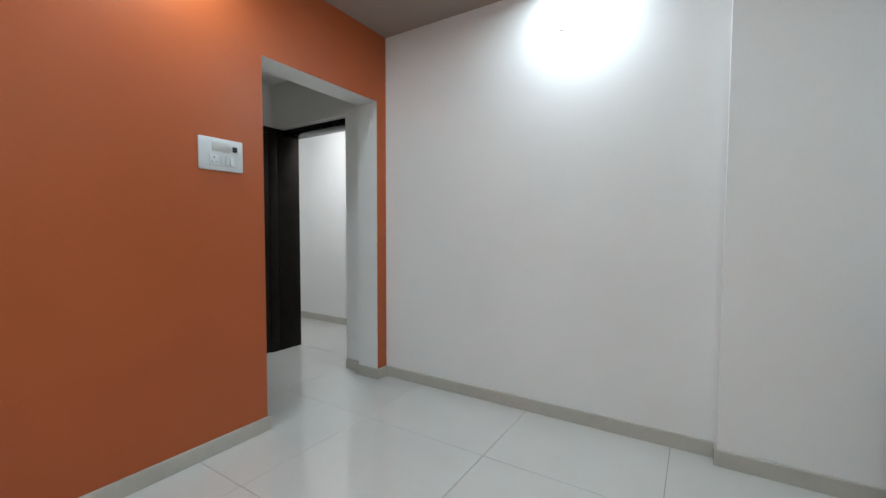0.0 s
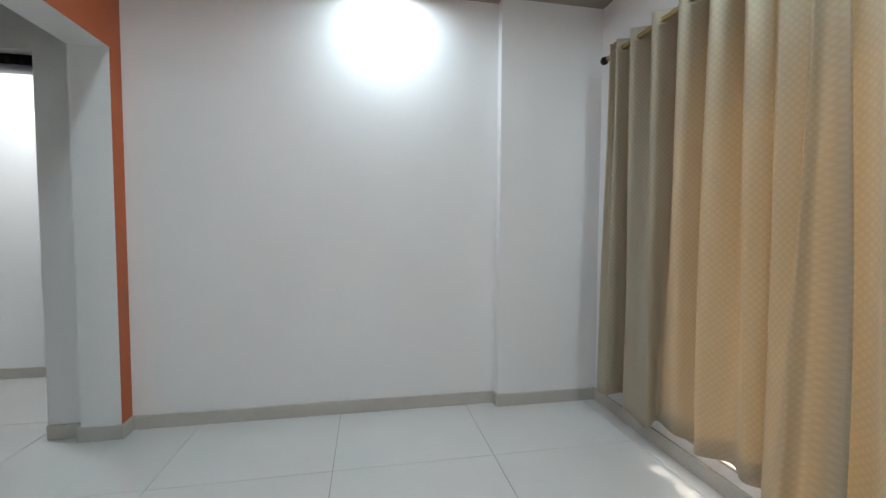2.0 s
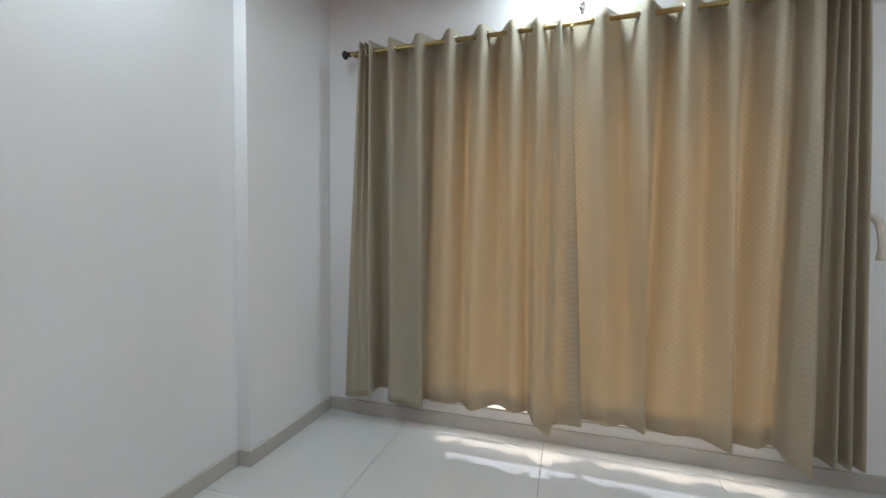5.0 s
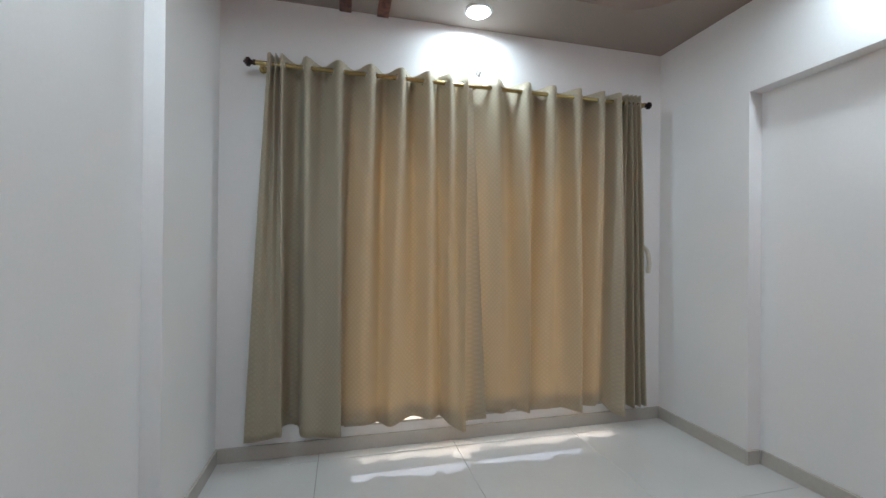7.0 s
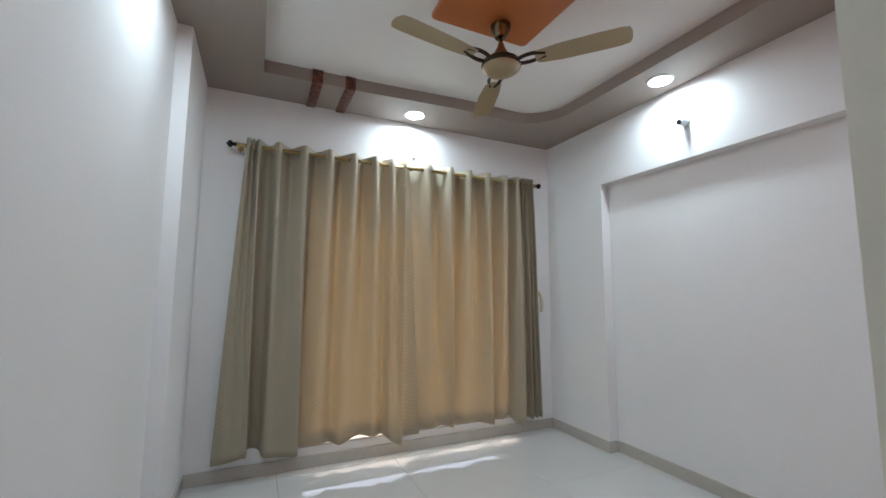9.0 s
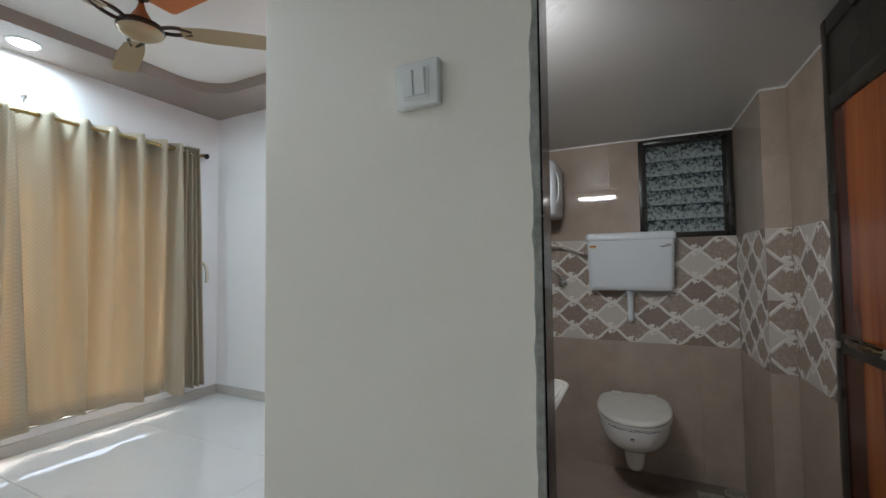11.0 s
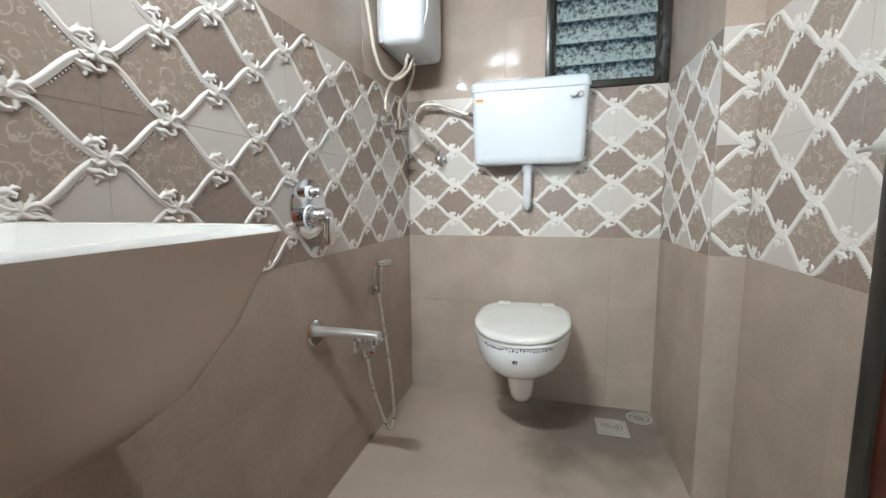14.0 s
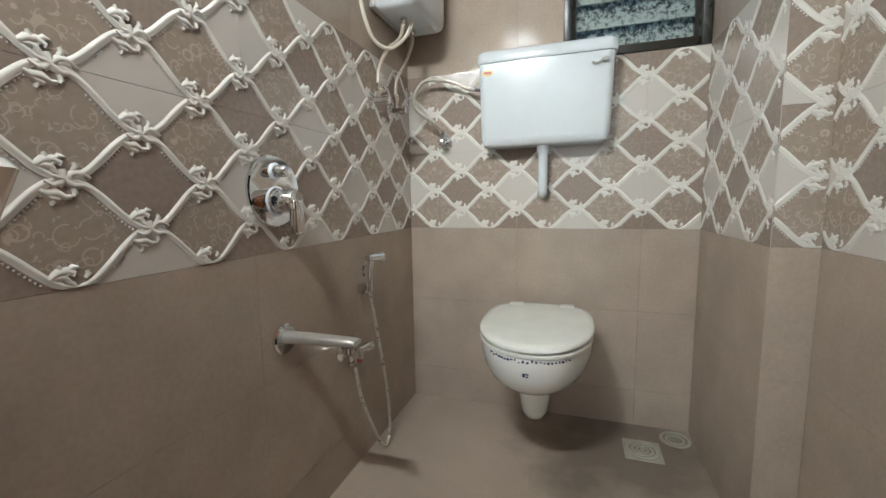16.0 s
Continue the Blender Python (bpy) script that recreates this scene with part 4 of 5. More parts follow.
def switchboard():
    sb = thing("switchboard", "white wall switchboard with socket, switches and a blank panel", "switchboard")
    x = X_ORANGE
    part("plate", box(x, x + 0.012, 1.822, 2.048, 1.450, 1.612, 0.005, 3), PLASTIC, sb)
    part("blank_panel", box(x + 0.011, x + 0.0145, 1.885, 1.978, 1.545, 1.592, 0.0015), GREY_PLASTIC, sb, "pale grey blank cover")
    part("regulator_knob", box(x + 0.011, x + 0.026, 1.990, 2.010, 1.553, 1.578, 0.003), BLACK_PLASTIC, sb, "black regulator knob")
    sock = part("socket", box(x + 0.011, x + 0.0145, 1.872, 1.918, 1.474, 1.528, 0.0015), PLASTIC, sb)
    for dy, dz, w in ((0, 0.012, 0.004), (-0.010, -0.009, 0.003), (0.010, -0.009, 0.003)):
        bm_ = bmesh.new()
        lathe(bm_, (x + 0.0143, 1.895 + dy, 1.501 + dz), (1, 0, 0), [(0, w), (0.0008, w)], 10)
        part("pin_hole", bm_, BLACK_PLASTIC, sock)
    for k, tilt in enumerate((1, 1, -1)):
        bm_ = bmesh.new()
        y = 1.928 + 0.024 * k
        loft(bm_, [[(x + 0.011, y, 1.476), (x + 0.011, y + 0.021, 1.476), (x + 0.011, y + 0.021, 1.526), (x + 0.011, y, 1.526)],
                   [(x + 0.016 + 0.005 * (tilt < 0), y, 1.477), (x + 0.016 + 0.005 * (tilt < 0), y + 0.021, 1.477), (x + 0.016 + 0.005 * (tilt > 0), y + 0.021, 1.525), (x + 0.016 + 0.005 * (tilt > 0), y, 1.525)]])
        part("rocker_switch", bm_, PLASTIC, sb)


switchboard()


def light_switch():
    ls = thing("light_switch", "white two-gang light switch on a cream wall", "switch")
    y, xa, xb, za, zb = Y_JAMB_S, -3.123, -3.033, 1.484, 1.568
    part("plate", box(xa, xb, y, y + 0.019, za, zb, 0.004, 3), SEAT_MAT, ls)
    part("inner_frame", box(xa + 0.018, xb - 0.018, y + 0.0185, y + 0.0215, za + 0.012, zb - 0.012, 0.0015), SEAT_MAT, ls)
    # added grey sheet whose colour stands in for shade around the rockers
    part("shadow_gap", box(xa + 0.0225, xb - 0.0225, y + 0.0205, y + 0.0220, za + 0.017, zb - 0.017), GREY_PLASTIC, ls)
    for k in range(2):
        x = xa + 0.0245 + k * 0.0245
        bm_ = bmesh.new()
        loft(bm_, [[(x, y + 0.0215, za + 0.018), (x + 0.0215, y + 0.0215, za + 0.018), (x + 0.0215, y + 0.0215, zb - 0.018), (x, y + 0.0215, zb - 0.018)],
                   [(x + 0.001, y + 0.0235, za + 0.019), (x + 0.0205, y + 0.0235, za + 0.019), (x + 0.0205, y + 0.029, zb - 0.019), (x + 0.001, y + 0.029, zb - 0.019)]])
        part("rocker_switch", bm_, SEAT_MAT, ls)


light_switch()

cover = thing("round_wall_cover", "round white junction cover flush on the wall", "wall cover")
bm = bmesh.new()
lathe(bm, (-1.311, Y_NORTH, 2.377), (0, -1, 0), [(0, 0.046), (0.002, 0.046), (0.004, 0.043), (0.0042, 0.001)], 30)
part("disc", bm, WHITE, cover)
for dz in (-0.014, 0.014):
    bm = bmesh.new()
    lathe(bm, (-1.311, Y_NORTH - 0.0042, 2.377 + dz), (0, -1, 0), [(0, 0.004), (0.0015, 0.003)], 10)
    part("screw", bm, GREY_PLASTIC, cover)

holder = thing("lamp_holder", "white angled wall lamp holder without a bulb", "lamp holder")
bm = bmesh.new()
lathe(bm, (-1.205, Y_SOUTH, 2.36), (0, 1, 0), [(0, 0.034), (0.008, 0.034), (0.016, 0.026), (0.018, 0.01)], 24)
part("base", bm, PLASTIC, holder)
bm = bmesh.new()
lathe(bm, (-1.205, Y_SOUTH + 0.012, 2.36), (0, 0.86, -0.3), [(0, 0.019), (0.04, 0.021), (0.06, 0.021), (0.062, 0.017), (0.05, 0.016)], 20)
part("socket", bm, PLASTIC, holder)
bm = bmesh.new()
lathe(bm, (-1.205, Y_SOUTH + 0.012, 2.36), (0, 0.86, -0.3), [(0.045, 0.0155), (0.0615, 0.0155)], 16)
part("contact", bm, BLACK_PLASTIC, holder, "dark brown socket mouth")

# ---- bathroom window ----
window_2 = tagged(new("window_2"), "small black louvre window with dirty painted glass slats", "window", kind="structure")
FR = 0.028
part("plaster_edge", box(BW_X0, BW_X1, 0.10, Y_BB + 0.002, BW_Z1 - 0.006, BW_Z1 + 0.004, 0.001), CEIL_WHITE, window_2, "white plaster line above the window")
for a0, a1, c0, c1 in ((BW_X0, BW_X0 + FR, BW_Z0, BW_Z1 - 0.006), (BW_X1 - FR, BW_X1, BW_Z0, BW_Z1 - 0.006), (BW_X0 + FR, BW_X1 - FR, BW_Z0, BW_Z0 + FR), (BW_X0 + FR, BW_X1 - FR, BW_Z1 - FR - 0.006, BW_Z1 - 0.006)):
    part("window_frame", box(a0, a1, 0.10, Y_BB + 0.004, c0, c1, 0.002), BLACK_ALU, window_2)
SLATS = 6
pitch = (BW_Z1 - BW_Z0 - 2 * FR - 0.006) / SLATS
slat_bm = bmesh.new()
add_box(slat_bm, BW_X0 + FR + 0.012, BW_X1 - FR - 0.012, -0.003, 0.003, -pitch * 0.66, pitch * 0.66, 0.001, 1)
slat_mesh = finish(slat_bm, LOUVRE, 30)
for k in range(SLATS):
    s = new("slat", slat_mesh)
    s.parent = window_2
    s.matrix_basis = pose(0, 0.175, BW_Z0 + FR + pitch * (k + 0.5), 24)
    clip_bm = bmesh.new()
    for xx in (BW_X0 + FR, BW_X1 - FR - 0.012):
        zc = BW_Z0 + FR + pitch * (k + 0.5)
        add_box(clip_bm, xx, xx + 0.0135, 0.12, 0.2, zc - pitch * 0.5, zc + pitch * 0.5, 0.0005, 1)
    part("slat_clip", clip_bm, BLACK_ALU, window_2)

# ---- toilet ----
TX = -3.405


def toilet():
    wc = thing("toilet", "wall-hung white ceramic toilet with a closed lid", "toilet")
    yb = Y_BB

    def oval(hw, y_back, y_front, z, n_=40):
        """A lid outline: round in front, with rounded corners behind."""
        out, mid_ = [], y_back + (y_front - y_back) * 0.46
        for k in range(n_):
            a = 2 * math.pi * k / n_
            c, s = math.cos(a), math.sin(a)
            e = 2.15 if s > 0 else 3.4
            out.append((TX + hw * math.copysign(abs(c) ** (2 / e), c), mid_ + ((y_front - mid_) if s > 0 else (mid_ - y_back)) * math.copysign(abs(s) ** (2 / e), s), z))
        return out

    bm_ = bmesh.new()
    loft(bm_, [oval(hw, yb, 0.52 + 0.236 * hw / 0.174, z) for hw, z in ((0.03, 0.246), (0.07, 0.249), (0.105, 0.258), (0.132, 0.274), (0.152, 0.296), (0.165, 0.325), (0.172, 0.358), (0.174, 0.385), (0.172, 0.398))])
    bowl = part("bowl", bm_, CERAMIC, wc, "glossy white bowl", 75)
    bm_ = bmesh.new()
    rr = []
    for z, rx, ry, yc in ((0.30, 0.06, 0.08, 0.54), (0.245, 0.054, 0.074, 0.54), (0.19, 0.048, 0.062, 0.535), (0.15, 0.042, 0.052, 0.53), (0.13, 0.033, 0.041, 0.527), (0.12, 0.016, 0.02, 0.525)):
        rr.append([(TX + rx * math.cos(2 * math.pi * k / 24), yc + ry * math.sin(2 * math.pi * k / 24), z) for k in range(24)])
    loft(bm_, rr)
    part("trap", bm_, CERAMIC, wc, "tapered ceramic trap under the bowl", 60)
    bm_ = bmesh.new()
    loft(bm_, [oval(0.168, 0.30, 0.748, 0.399), oval(0.175, 0.29, 0.757, 0.402), oval(0.175, 0.29, 0.757, 0.410), oval(0.170, 0.295, 0.75, 0.413)])
    part("seat", bm_, SEAT_MAT, wc, "off-white seat ring", 60)
    bm_ = bmesh.new()
    loft(bm_, [oval(0.172, 0.275, 0.752, 0.416), oval(0.177, 0.268, 0.759, 0.419), oval(0.1765, 0.268, 0.758, 0.427), oval(0.173, 0.272, 0.753, 0.432), oval(0.155, 0.295, 0.727, 0.435), oval(0.07, 0.40, 0.61, 0.4365)])
    part("lid", bm_, SEAT_MAT, wc, "closed off-white lid", 70)
    for dx in (-0.09, 0.09):
        part("hinge_cover", box(TX + dx - 0.026, TX + dx + 0.026, 0.286, 0.33, 0.428, 0.4385, 0.004, 3), SEAT_MAT, wc)
    for dx in (-0.085, 0.085):
        bm_ = bmesh.new()
        lathe(bm_, (TX + dx - 0.022, 0.274, 0.418), (1, 0, 0), [(0, 0.009), (0.003, 0.012), (0.041, 0.012), (0.044, 0.009)], 14)
        part("hinge", bm_, SEAT_MAT, wc)
    for dx, dz, w, h_ in ((-0.003, 0.006, 0.008, 0.0035), (0.002, 0.001, 0.0035, 0.006), (-0.007, -0.001, 0.0025, 0.004)):
        part("printed_mark", box(TX + 0.008 + dx - w, TX + 0.008 + dx + w, 0.735, 0.7545, 0.351 + dz - h_ / 2, 0.351 + dz + h_ / 2), INK_BLUE, bowl)
    wc.location.z = 0.018
    rnd = random.Random(6)
    for k in range(23):                              # printed strip under the seat's front edge
        a = math.pi * (0.30 + 0.40 * k / 22)
        c, s = math.cos(a), math.sin(a)
        x = TX + 0.1742 * math.copysign(abs(c) ** (2 / 2.15), c)
        y = 0.4784 + 0.2780 * abs(s) ** (2 / 2.15)
        w = rnd.uniform(0.0012, 0.0042)
        z_ = rnd.uniform(0.387, 0.393)
        part("print_bar", box(x - w, x + w, y - 0.004, y + 0.0006, z_, z_ + rnd.uniform(0.0012, 0.006)), INK_BLUE, bowl)


toilet()


def rrect(x0_, x1_, y0_, y1_, z, r_, n_=5):
    return rounded_rect((x0_ + x1_) / 2, (y0_ + y1_) / 2, (x1_ - x0_) / 2, (y1_ - y0_) / 2, r_, z, n_)


def cistern():
    c = thing("cistern", "white plastic flush cistern with a side lever", "cistern")
    ya, yb = Y_BB + 0.003, 0.338
    bm_ = bmesh.new()
    loft(bm_, [rrect(-3.600, -3.205, ya, yb - 0.018, 1.030, 0.02), rrect(-3.614, -3.190, ya, yb - 0.008, 1.036, 0.026), rrect(-3.620, -3.184, ya, yb - 0.004, 1.06, 0.026),
               rrect(-3.630, -3.178, ya, yb, 1.315, 0.024)])
    part("tank", bm_, PLASTIC, c, "", 50)
    bm_ = bmesh.new()
    loft(bm_, [rrect(-3.634, -3.174, ya, yb + 0.004, 1.316, 0.026), rrect(-3.637, -3.171, ya, yb + 0.006, 1.322, 0.026), rrect(-3.636, -3.172, ya, yb + 0.005, 1.347, 0.026), rrect(-3.626, -3.182, ya + 0.004, yb - 0.006, 1.358, 0.022)])
    part("lid", bm_, PLASTIC, c, "", 50)
    bm_ = bmesh.new()
    lathe(bm_, (-3.60, yb, 1.285), (0, 1, 0), [(0, 0.009), (0.012, 0.009), (0.014, 0.006)], 12)
    tube(bm_, [(-3.605, yb + 0.012, 1.289), (-3.59, yb + 0.014, 1.288), (-3.575, yb + 0.012, 1.276), (-3.558, yb + 0.012, 1.28)], 0.0045, 8, 5)
    part("lever", bm_, GREY_PLASTIC, c, "pale flush lever")
    bm_ = bmesh.new()
    loft(bm_, [[(-3.212 + 0.022 * math.cos(a), yb - 0.001 + d, 1.282 + 0.010 * math.sin(a)) for a in [2 * math.pi * k / 20 for k in range(20)]] for d in (0.0, 0.0025)])
    part("sticker", bm_, YELLOW_MARK, c, "small oval yellow sticker")
    part("sticker_bar", box(-3.226, -3.198, yb + 0.001, yb + 0.0032, 1.279, 1.286), RED_MARK, c)


cistern()

pipe = thing("flush_pipe", "white plastic flush pipe below the cistern", "pipe")
bm = bmesh.new()
tube(bm, [(-3.402, 0.287, 1.03), (-3.402, 0.287, 0.96), (-3.402, 0.287, 0.90), (-3.402, 0.282, 0.872), (-3.402, 0.262, 0.862), (-3.402, 0.238, 0.862)], 0.0165, 16, 6)
part("tube", bm, PLASTIC, pipe)
bm = bmesh.new()
lathe(bm, (-3.402, 0.287, 1.032), (0, 0, -1), [(0, 0.022), (0.02, 0.022), (0.024, 0.0195), (0.03, 0.0195)], 20)
part("nut", bm, PLASTIC, pipe)
bm = bmesh.new()
lathe(bm, (-3.402, 0.2375, 0.862), (0, 1, 0), [(0, 0.024), (0.004, 0.023), (0.006, 0.018)], 18)
part("wall_ring", bm, CEMENT, pipe)


def wall_valve(name, base, out, down, label, size=1.0):
    """A small chrome stop valve: rosette, body along out, outlet along down."""
    v = thing(name, label, "valve")
    b, o, d = Vector(base), Vector(out).normalized(), Vector(down).normalized()
    bm_ = bmesh.new()
    lathe(bm_, b, o, [(0, 0.026 * size), (0.003, 0.026 * size), (0.012, 0.016 * size), (0.014, 0.010 * size)], 20)
    part("rosette", bm_, CHROME, v)
    bm_ = bmesh.new()
    lathe(bm_, b + o * 0.012, o, [(0, 0.010 * size), (0.028, 0.011 * size), (0.034, 0.014 * size), (0.055, 0.014 * size), (0.058, 0.010 * size)], 16)
    part("body", bm_, CHROME, v)
    bm_ = bmesh.new()
    lathe(bm_, b + o * 0.028, d, [(0.006, 0.008 * size), (0.03, 0.008 * size), (0.031, 0.0105 * size), (0.042, 0.0105 * size)], 6)
    part("outlet_nut", bm_, CHROME, v)
    return v


wall_valve("stop_valve", (-3.025, Y_BB, 1.063), (0, 1, 0), (0, 0.1, 1), "chrome stop valve on the tiled back wall")
wall_valve("stop_valve", (X_BE, 0.555, 1.172), (-1, 0, 0), (0, 0, 1), "chrome stop valve under the water heater", 1.05)
wall_valve("stop_valve", (X_BE, 0.42, 1.165), (-1, 0, 0), (0, 0, 1), "chrome stop valve under the water heater", 1.0)


def hose(name, points, radius, material_, label, ends=True):
    h = thing(name, label, "hose")
    bm_ = bmesh.new()
    tube(bm_, points, radius, 10, 10)
    part("line", bm_, material_, h)
    if ends:
        for a, b in ((points[0], points[1]), (points[-1], points[-2])):
            bm_ = bmesh.new()
            lathe(bm_, a, Vector(b) - Vector(a), [(0, radius * 1.5), (0.018, radius * 1.5), (0.022, radius * 1.1)], 6)
            part("coupling", bm_, CHROME, h)
    return h


hose("inlet_hose", [(-3.176, 0.285, 1.245), (-3.13, 0.285, 1.25), (-3.05, 0.29, 1.285), (-2.96, 0.30, 1.29), (-2.925, 0.315, 1.24), (-2.935, 0.33, 1.185), (-2.975, 0.315, 1.15), (-3.015, 0.295, 1.115), (-3.026, 0.277, 1.09)],
     0.0068, HOSE_MAT, "beige braided hose from the stop valve to the cistern")
hose("heater_hose", [(-2.894, 0.555, 1.205), (-2.895, 0.55, 1.27), (-2.915, 0.52, 1.34), (-2.945, 0.485, 1.385), (-2.955, 0.47, 1.45)], 0.0065, HOSE_MAT, "grey braided hose to the water heater")
hose("heater_hose", [(-2.894, 0.42, 1.20), (-2.90, 0.42, 1.27), (-2.93, 0.40, 1.34), (-2.945, 0.38, 1.40), (-2.945, 0.375, 1.45)], 0.0065, HOSE_MAT, "grey braided hose to the water heater")


def water_heater():
    g = thing("water_heater", "white plastic instant water heater on the tiled wall", "water heater")
    xa, xb, ya, yb, za, zb = -3.045, X_BE - 0.002, 0.285, 0.565, 1.452, 1.772
    bm_ = bmesh.new()
    add_box(bm_, xa, xb - 0.012, ya, yb, za, zb, 0.032, 5)
    part("shell", bm_, PLASTIC, g, "", 50)
    bm_ = bmesh.new()
    add_box(bm_, xb - 0.02, xb, ya + 0.012, yb - 0.012, za + 0.012, zb - 0.012, 0.004, 2)
    part("back_plate", bm_, GREY_PLASTIC, g)
    part("end_panel", box(xa + 0.035, xa + 0.085, yb - 0.001, yb + 0.0025, za + 0.075, zb - 0.075, 0.001), PLASTIC, g)
    bm_ = bmesh.new()
    tube(bm_, [(xa + 0.005, yb - 0.03, zb - 0.06), (xa - 0.010, yb - 0.028, zb - 0.11), (xa - 0.013, yb - 0.028, (za + zb) / 2), (xa - 0.010, yb - 0.028, za + 0.11), (xa + 0.005, yb - 0.03, za + 0.06)], 0.004, 8, 6)
    part("trim_arc", bm_, PLASTIC, g, "raised curved trim")
    part("rating_plate", box(xa + 0.025, xa + 0.065, ya + 0.05, ya + 0.09, za - 0.0015, za + 0.001), GREY_PLASTIC, g, "grey rating plate")
    for x, y in ((-2.955, 0.47), (-2.945, 0.375)):
        bm_ = bmesh.new()
        lathe(bm_, (x, y, za + 0.004), (0, 0, -1), [(0, 0.013), (0.012, 0.013), (0.014, 0.010), (0.024, 0.010)], 6)
        part("connection", bm_, CHROME, g)


water_heater()

plug_socket = thing("heater_socket", "white wall socket with a plugged-in cord", "socket")
part("plate", box(X_BE - 0.010, X_BE, 0.70, 0.81, 1.70, 1.81, 0.004, 3), PLASTIC, plug_socket)
bm = bmesh.new()
lathe(bm, (X_BE - 0.010, 0.735, 1.755), (-1, 0, 0), [(0, 0.024), (0.028, 0.022), (0.034, 0.015), (0.035, 0.001)], 20)
part("plug", bm, PLASTIC, plug_socket, "round white plug")
cord = thing("power_cable", "cream power cable looping below the water heater", "cable")
bm = bmesh.new()
tube(bm, [(-2.892, 0.735, 1.735), (-2.895, 0.728, 1.68), (-2.89, 0.70, 1.60), (-2.885, 0.655, 1.50), (-2.886, 0.62, 1.41), (-2.895, 0.575, 1.352), (-2.925, 0.53, 1.338), (-2.955, 0.49, 1.372), (-2.965, 0.45, 1.42), (-2.965, 0.43, 1.455)], 0.0062, 10, 8)
part("line", bm, CORD_MAT, cord)

# ---- shower mixer, spout, spray, shower head ----
mixer = thing("shower_mixer", "round chrome concealed shower mixer with lever and diverter", "mixer")
bm = bmesh.new()
lathe(bm, (X_BE - 0.001, 1.046, 0.868), (-1, 0, 0), [(0, 0.081), (0.006, 0.081), (0.009, 0.078), (0.0092, 0.002)], 40)
part("plate", bm, CHROME, mixer)
bm = bmesh.new()
lathe(bm, (X_BE - 0.009, 1.046, 0.846), (-1, 0, 0), [(0, 0.030), (0.004, 0.030), (0.006, 0.026), (0.052, 0.026), (0.056, 0.023), (0.0565, 0.001)], 28)
part("lever_body", bm, CHROME, mixer)
bm = bmesh.new()
add_box(bm, X_BE - 0.073, X_BE - 0.052, 1.030, 1.062, 0.770, 0.850, 0.007, 3)
part("lever", bm, CHROME, mixer)
bm = bmesh.new()
lathe(bm, (X_BE - 0.009, 1.046, 0.912), (-1, 0, 0), [(0, 0.015), (0.03, 0.013), (0.034, 0.010), (0.0345, 0.001)], 18)
part("diverter", bm, CHROME, mixer)
bm = bmesh.new()
lathe(bm, (X_BE - 0.0092, 1.046, 0.846), (-1, 0, 0), [(0, 0.034), (0.002, 0.034), (0.003, 0.031)], 28)
part("washer", bm, PLASTIC, mixer, "white protective ring")
bm = bmesh.new()
lathe(bm, (X_BE - 0.0092, 1.046, 0.912), (-1, 0, 0), [(0, 0.019), (0.004, 0.019), (0.006, 0.016)], 22)
part("washer", bm, PLASTIC, mixer, "white protective ring")

spout = thing("bath_spout", "flat chrome wall spout above the bucket space", "spout")
bm = bmesh.new()
lathe(bm, (X_BE - 0.001, 1.043, 0.522), (-1, 0, 0), [(0, 0.036), (0.006, 0.036), (0.01, 0.032), (0.0105, 0.002)], 28)
part("flange", bm, CHROME, spout)
bm = bmesh.new()
loft(bm, [[(x_, 1.043 + 0.017 * math.copysign(abs(math.cos(q)) ** 0.6, math.cos(q)), zc_ + h_ * math.copysign(abs(math.sin(q)) ** 0.7, math.sin(q))) for q in [2 * math.pi * k / 20 for k in range(20)]]
          for x_, zc_, h_ in ((X_BE - 0.008, 0.528, 0.013), (X_BE - 0.09, 0.531, 0.011), (X_BE - 0.188, 0.532, 0.009), (X_BE - 0.200, 0.532, 0.006))])
part("arm", bm, STEEL, spout)
bm = bmesh.new()
lathe(bm, (X_BE - 0.178, 1.043, 0.520), (0, 0, -1), [(0, 0.013), (0.014, 0.013), (0.015, 0.010)], 16)
part("aerator", bm, CHROME, spout)

spray_valve = wall_valve("spray_valve", (X_BE, 0.80, 0.400), (-1, 0, 0), (0, -0.2, -1), "chrome two-way valve for the hand spray", 1.1)
bm = bmesh.new()
lathe(bm, (X_BE - 0.03, 0.80, 0.400), (0, 0, 1), [(0, 0.009), (0.03, 0.009), (0.034, 0.014), (0.05, 0.014), (0.052, 0.01)], 16)
part("knob", bm, CHROME, spray_valve)
bm = bmesh.new()
lathe(bm, (X_BE - 0.035, 0.80, 0.400), (-0.3, -1, 0), [(0, 0.010), (0.05, 0.010), (0.055, 0.014), (0.08, 0.014)], 16)
part("branch", bm, CHROME, spray_valve)
bm = bmesh.new()
lathe(bm, (X_BE - 0.004, 0.80, 0.380), (-1, 0, 0), [(0.05, 0.006), (0.062, 0.006)], 10)
part("red_cap", bm, RED_MARK, spray_valve, "red cap")

spray = thing("hand_spray", "chrome hand spray hanging in a wall holder with a steel hose", "hand spray")
bm = bmesh.new()
tube(bm, [(-2.905, 0.682, 0.56), (-2.905, 0.680, 0.60), (-2.905, 0.672, 0.64), (-2.912, 0.655, 0.668)], 0.0085, 12, 6)
part("grip", bm, CHROME, spray)
bm = bmesh.new()
lathe(bm, (-2.905, 0.665, 0.664), (-0.25, -1, -0.05), [(-0.02, 0.010), (0, 0.014), (0.03, 0.016), (0.045, 0.018), (0.05, 0.014)], 18)
part("head", bm, CHROME, spray)
bm = bmesh.new()
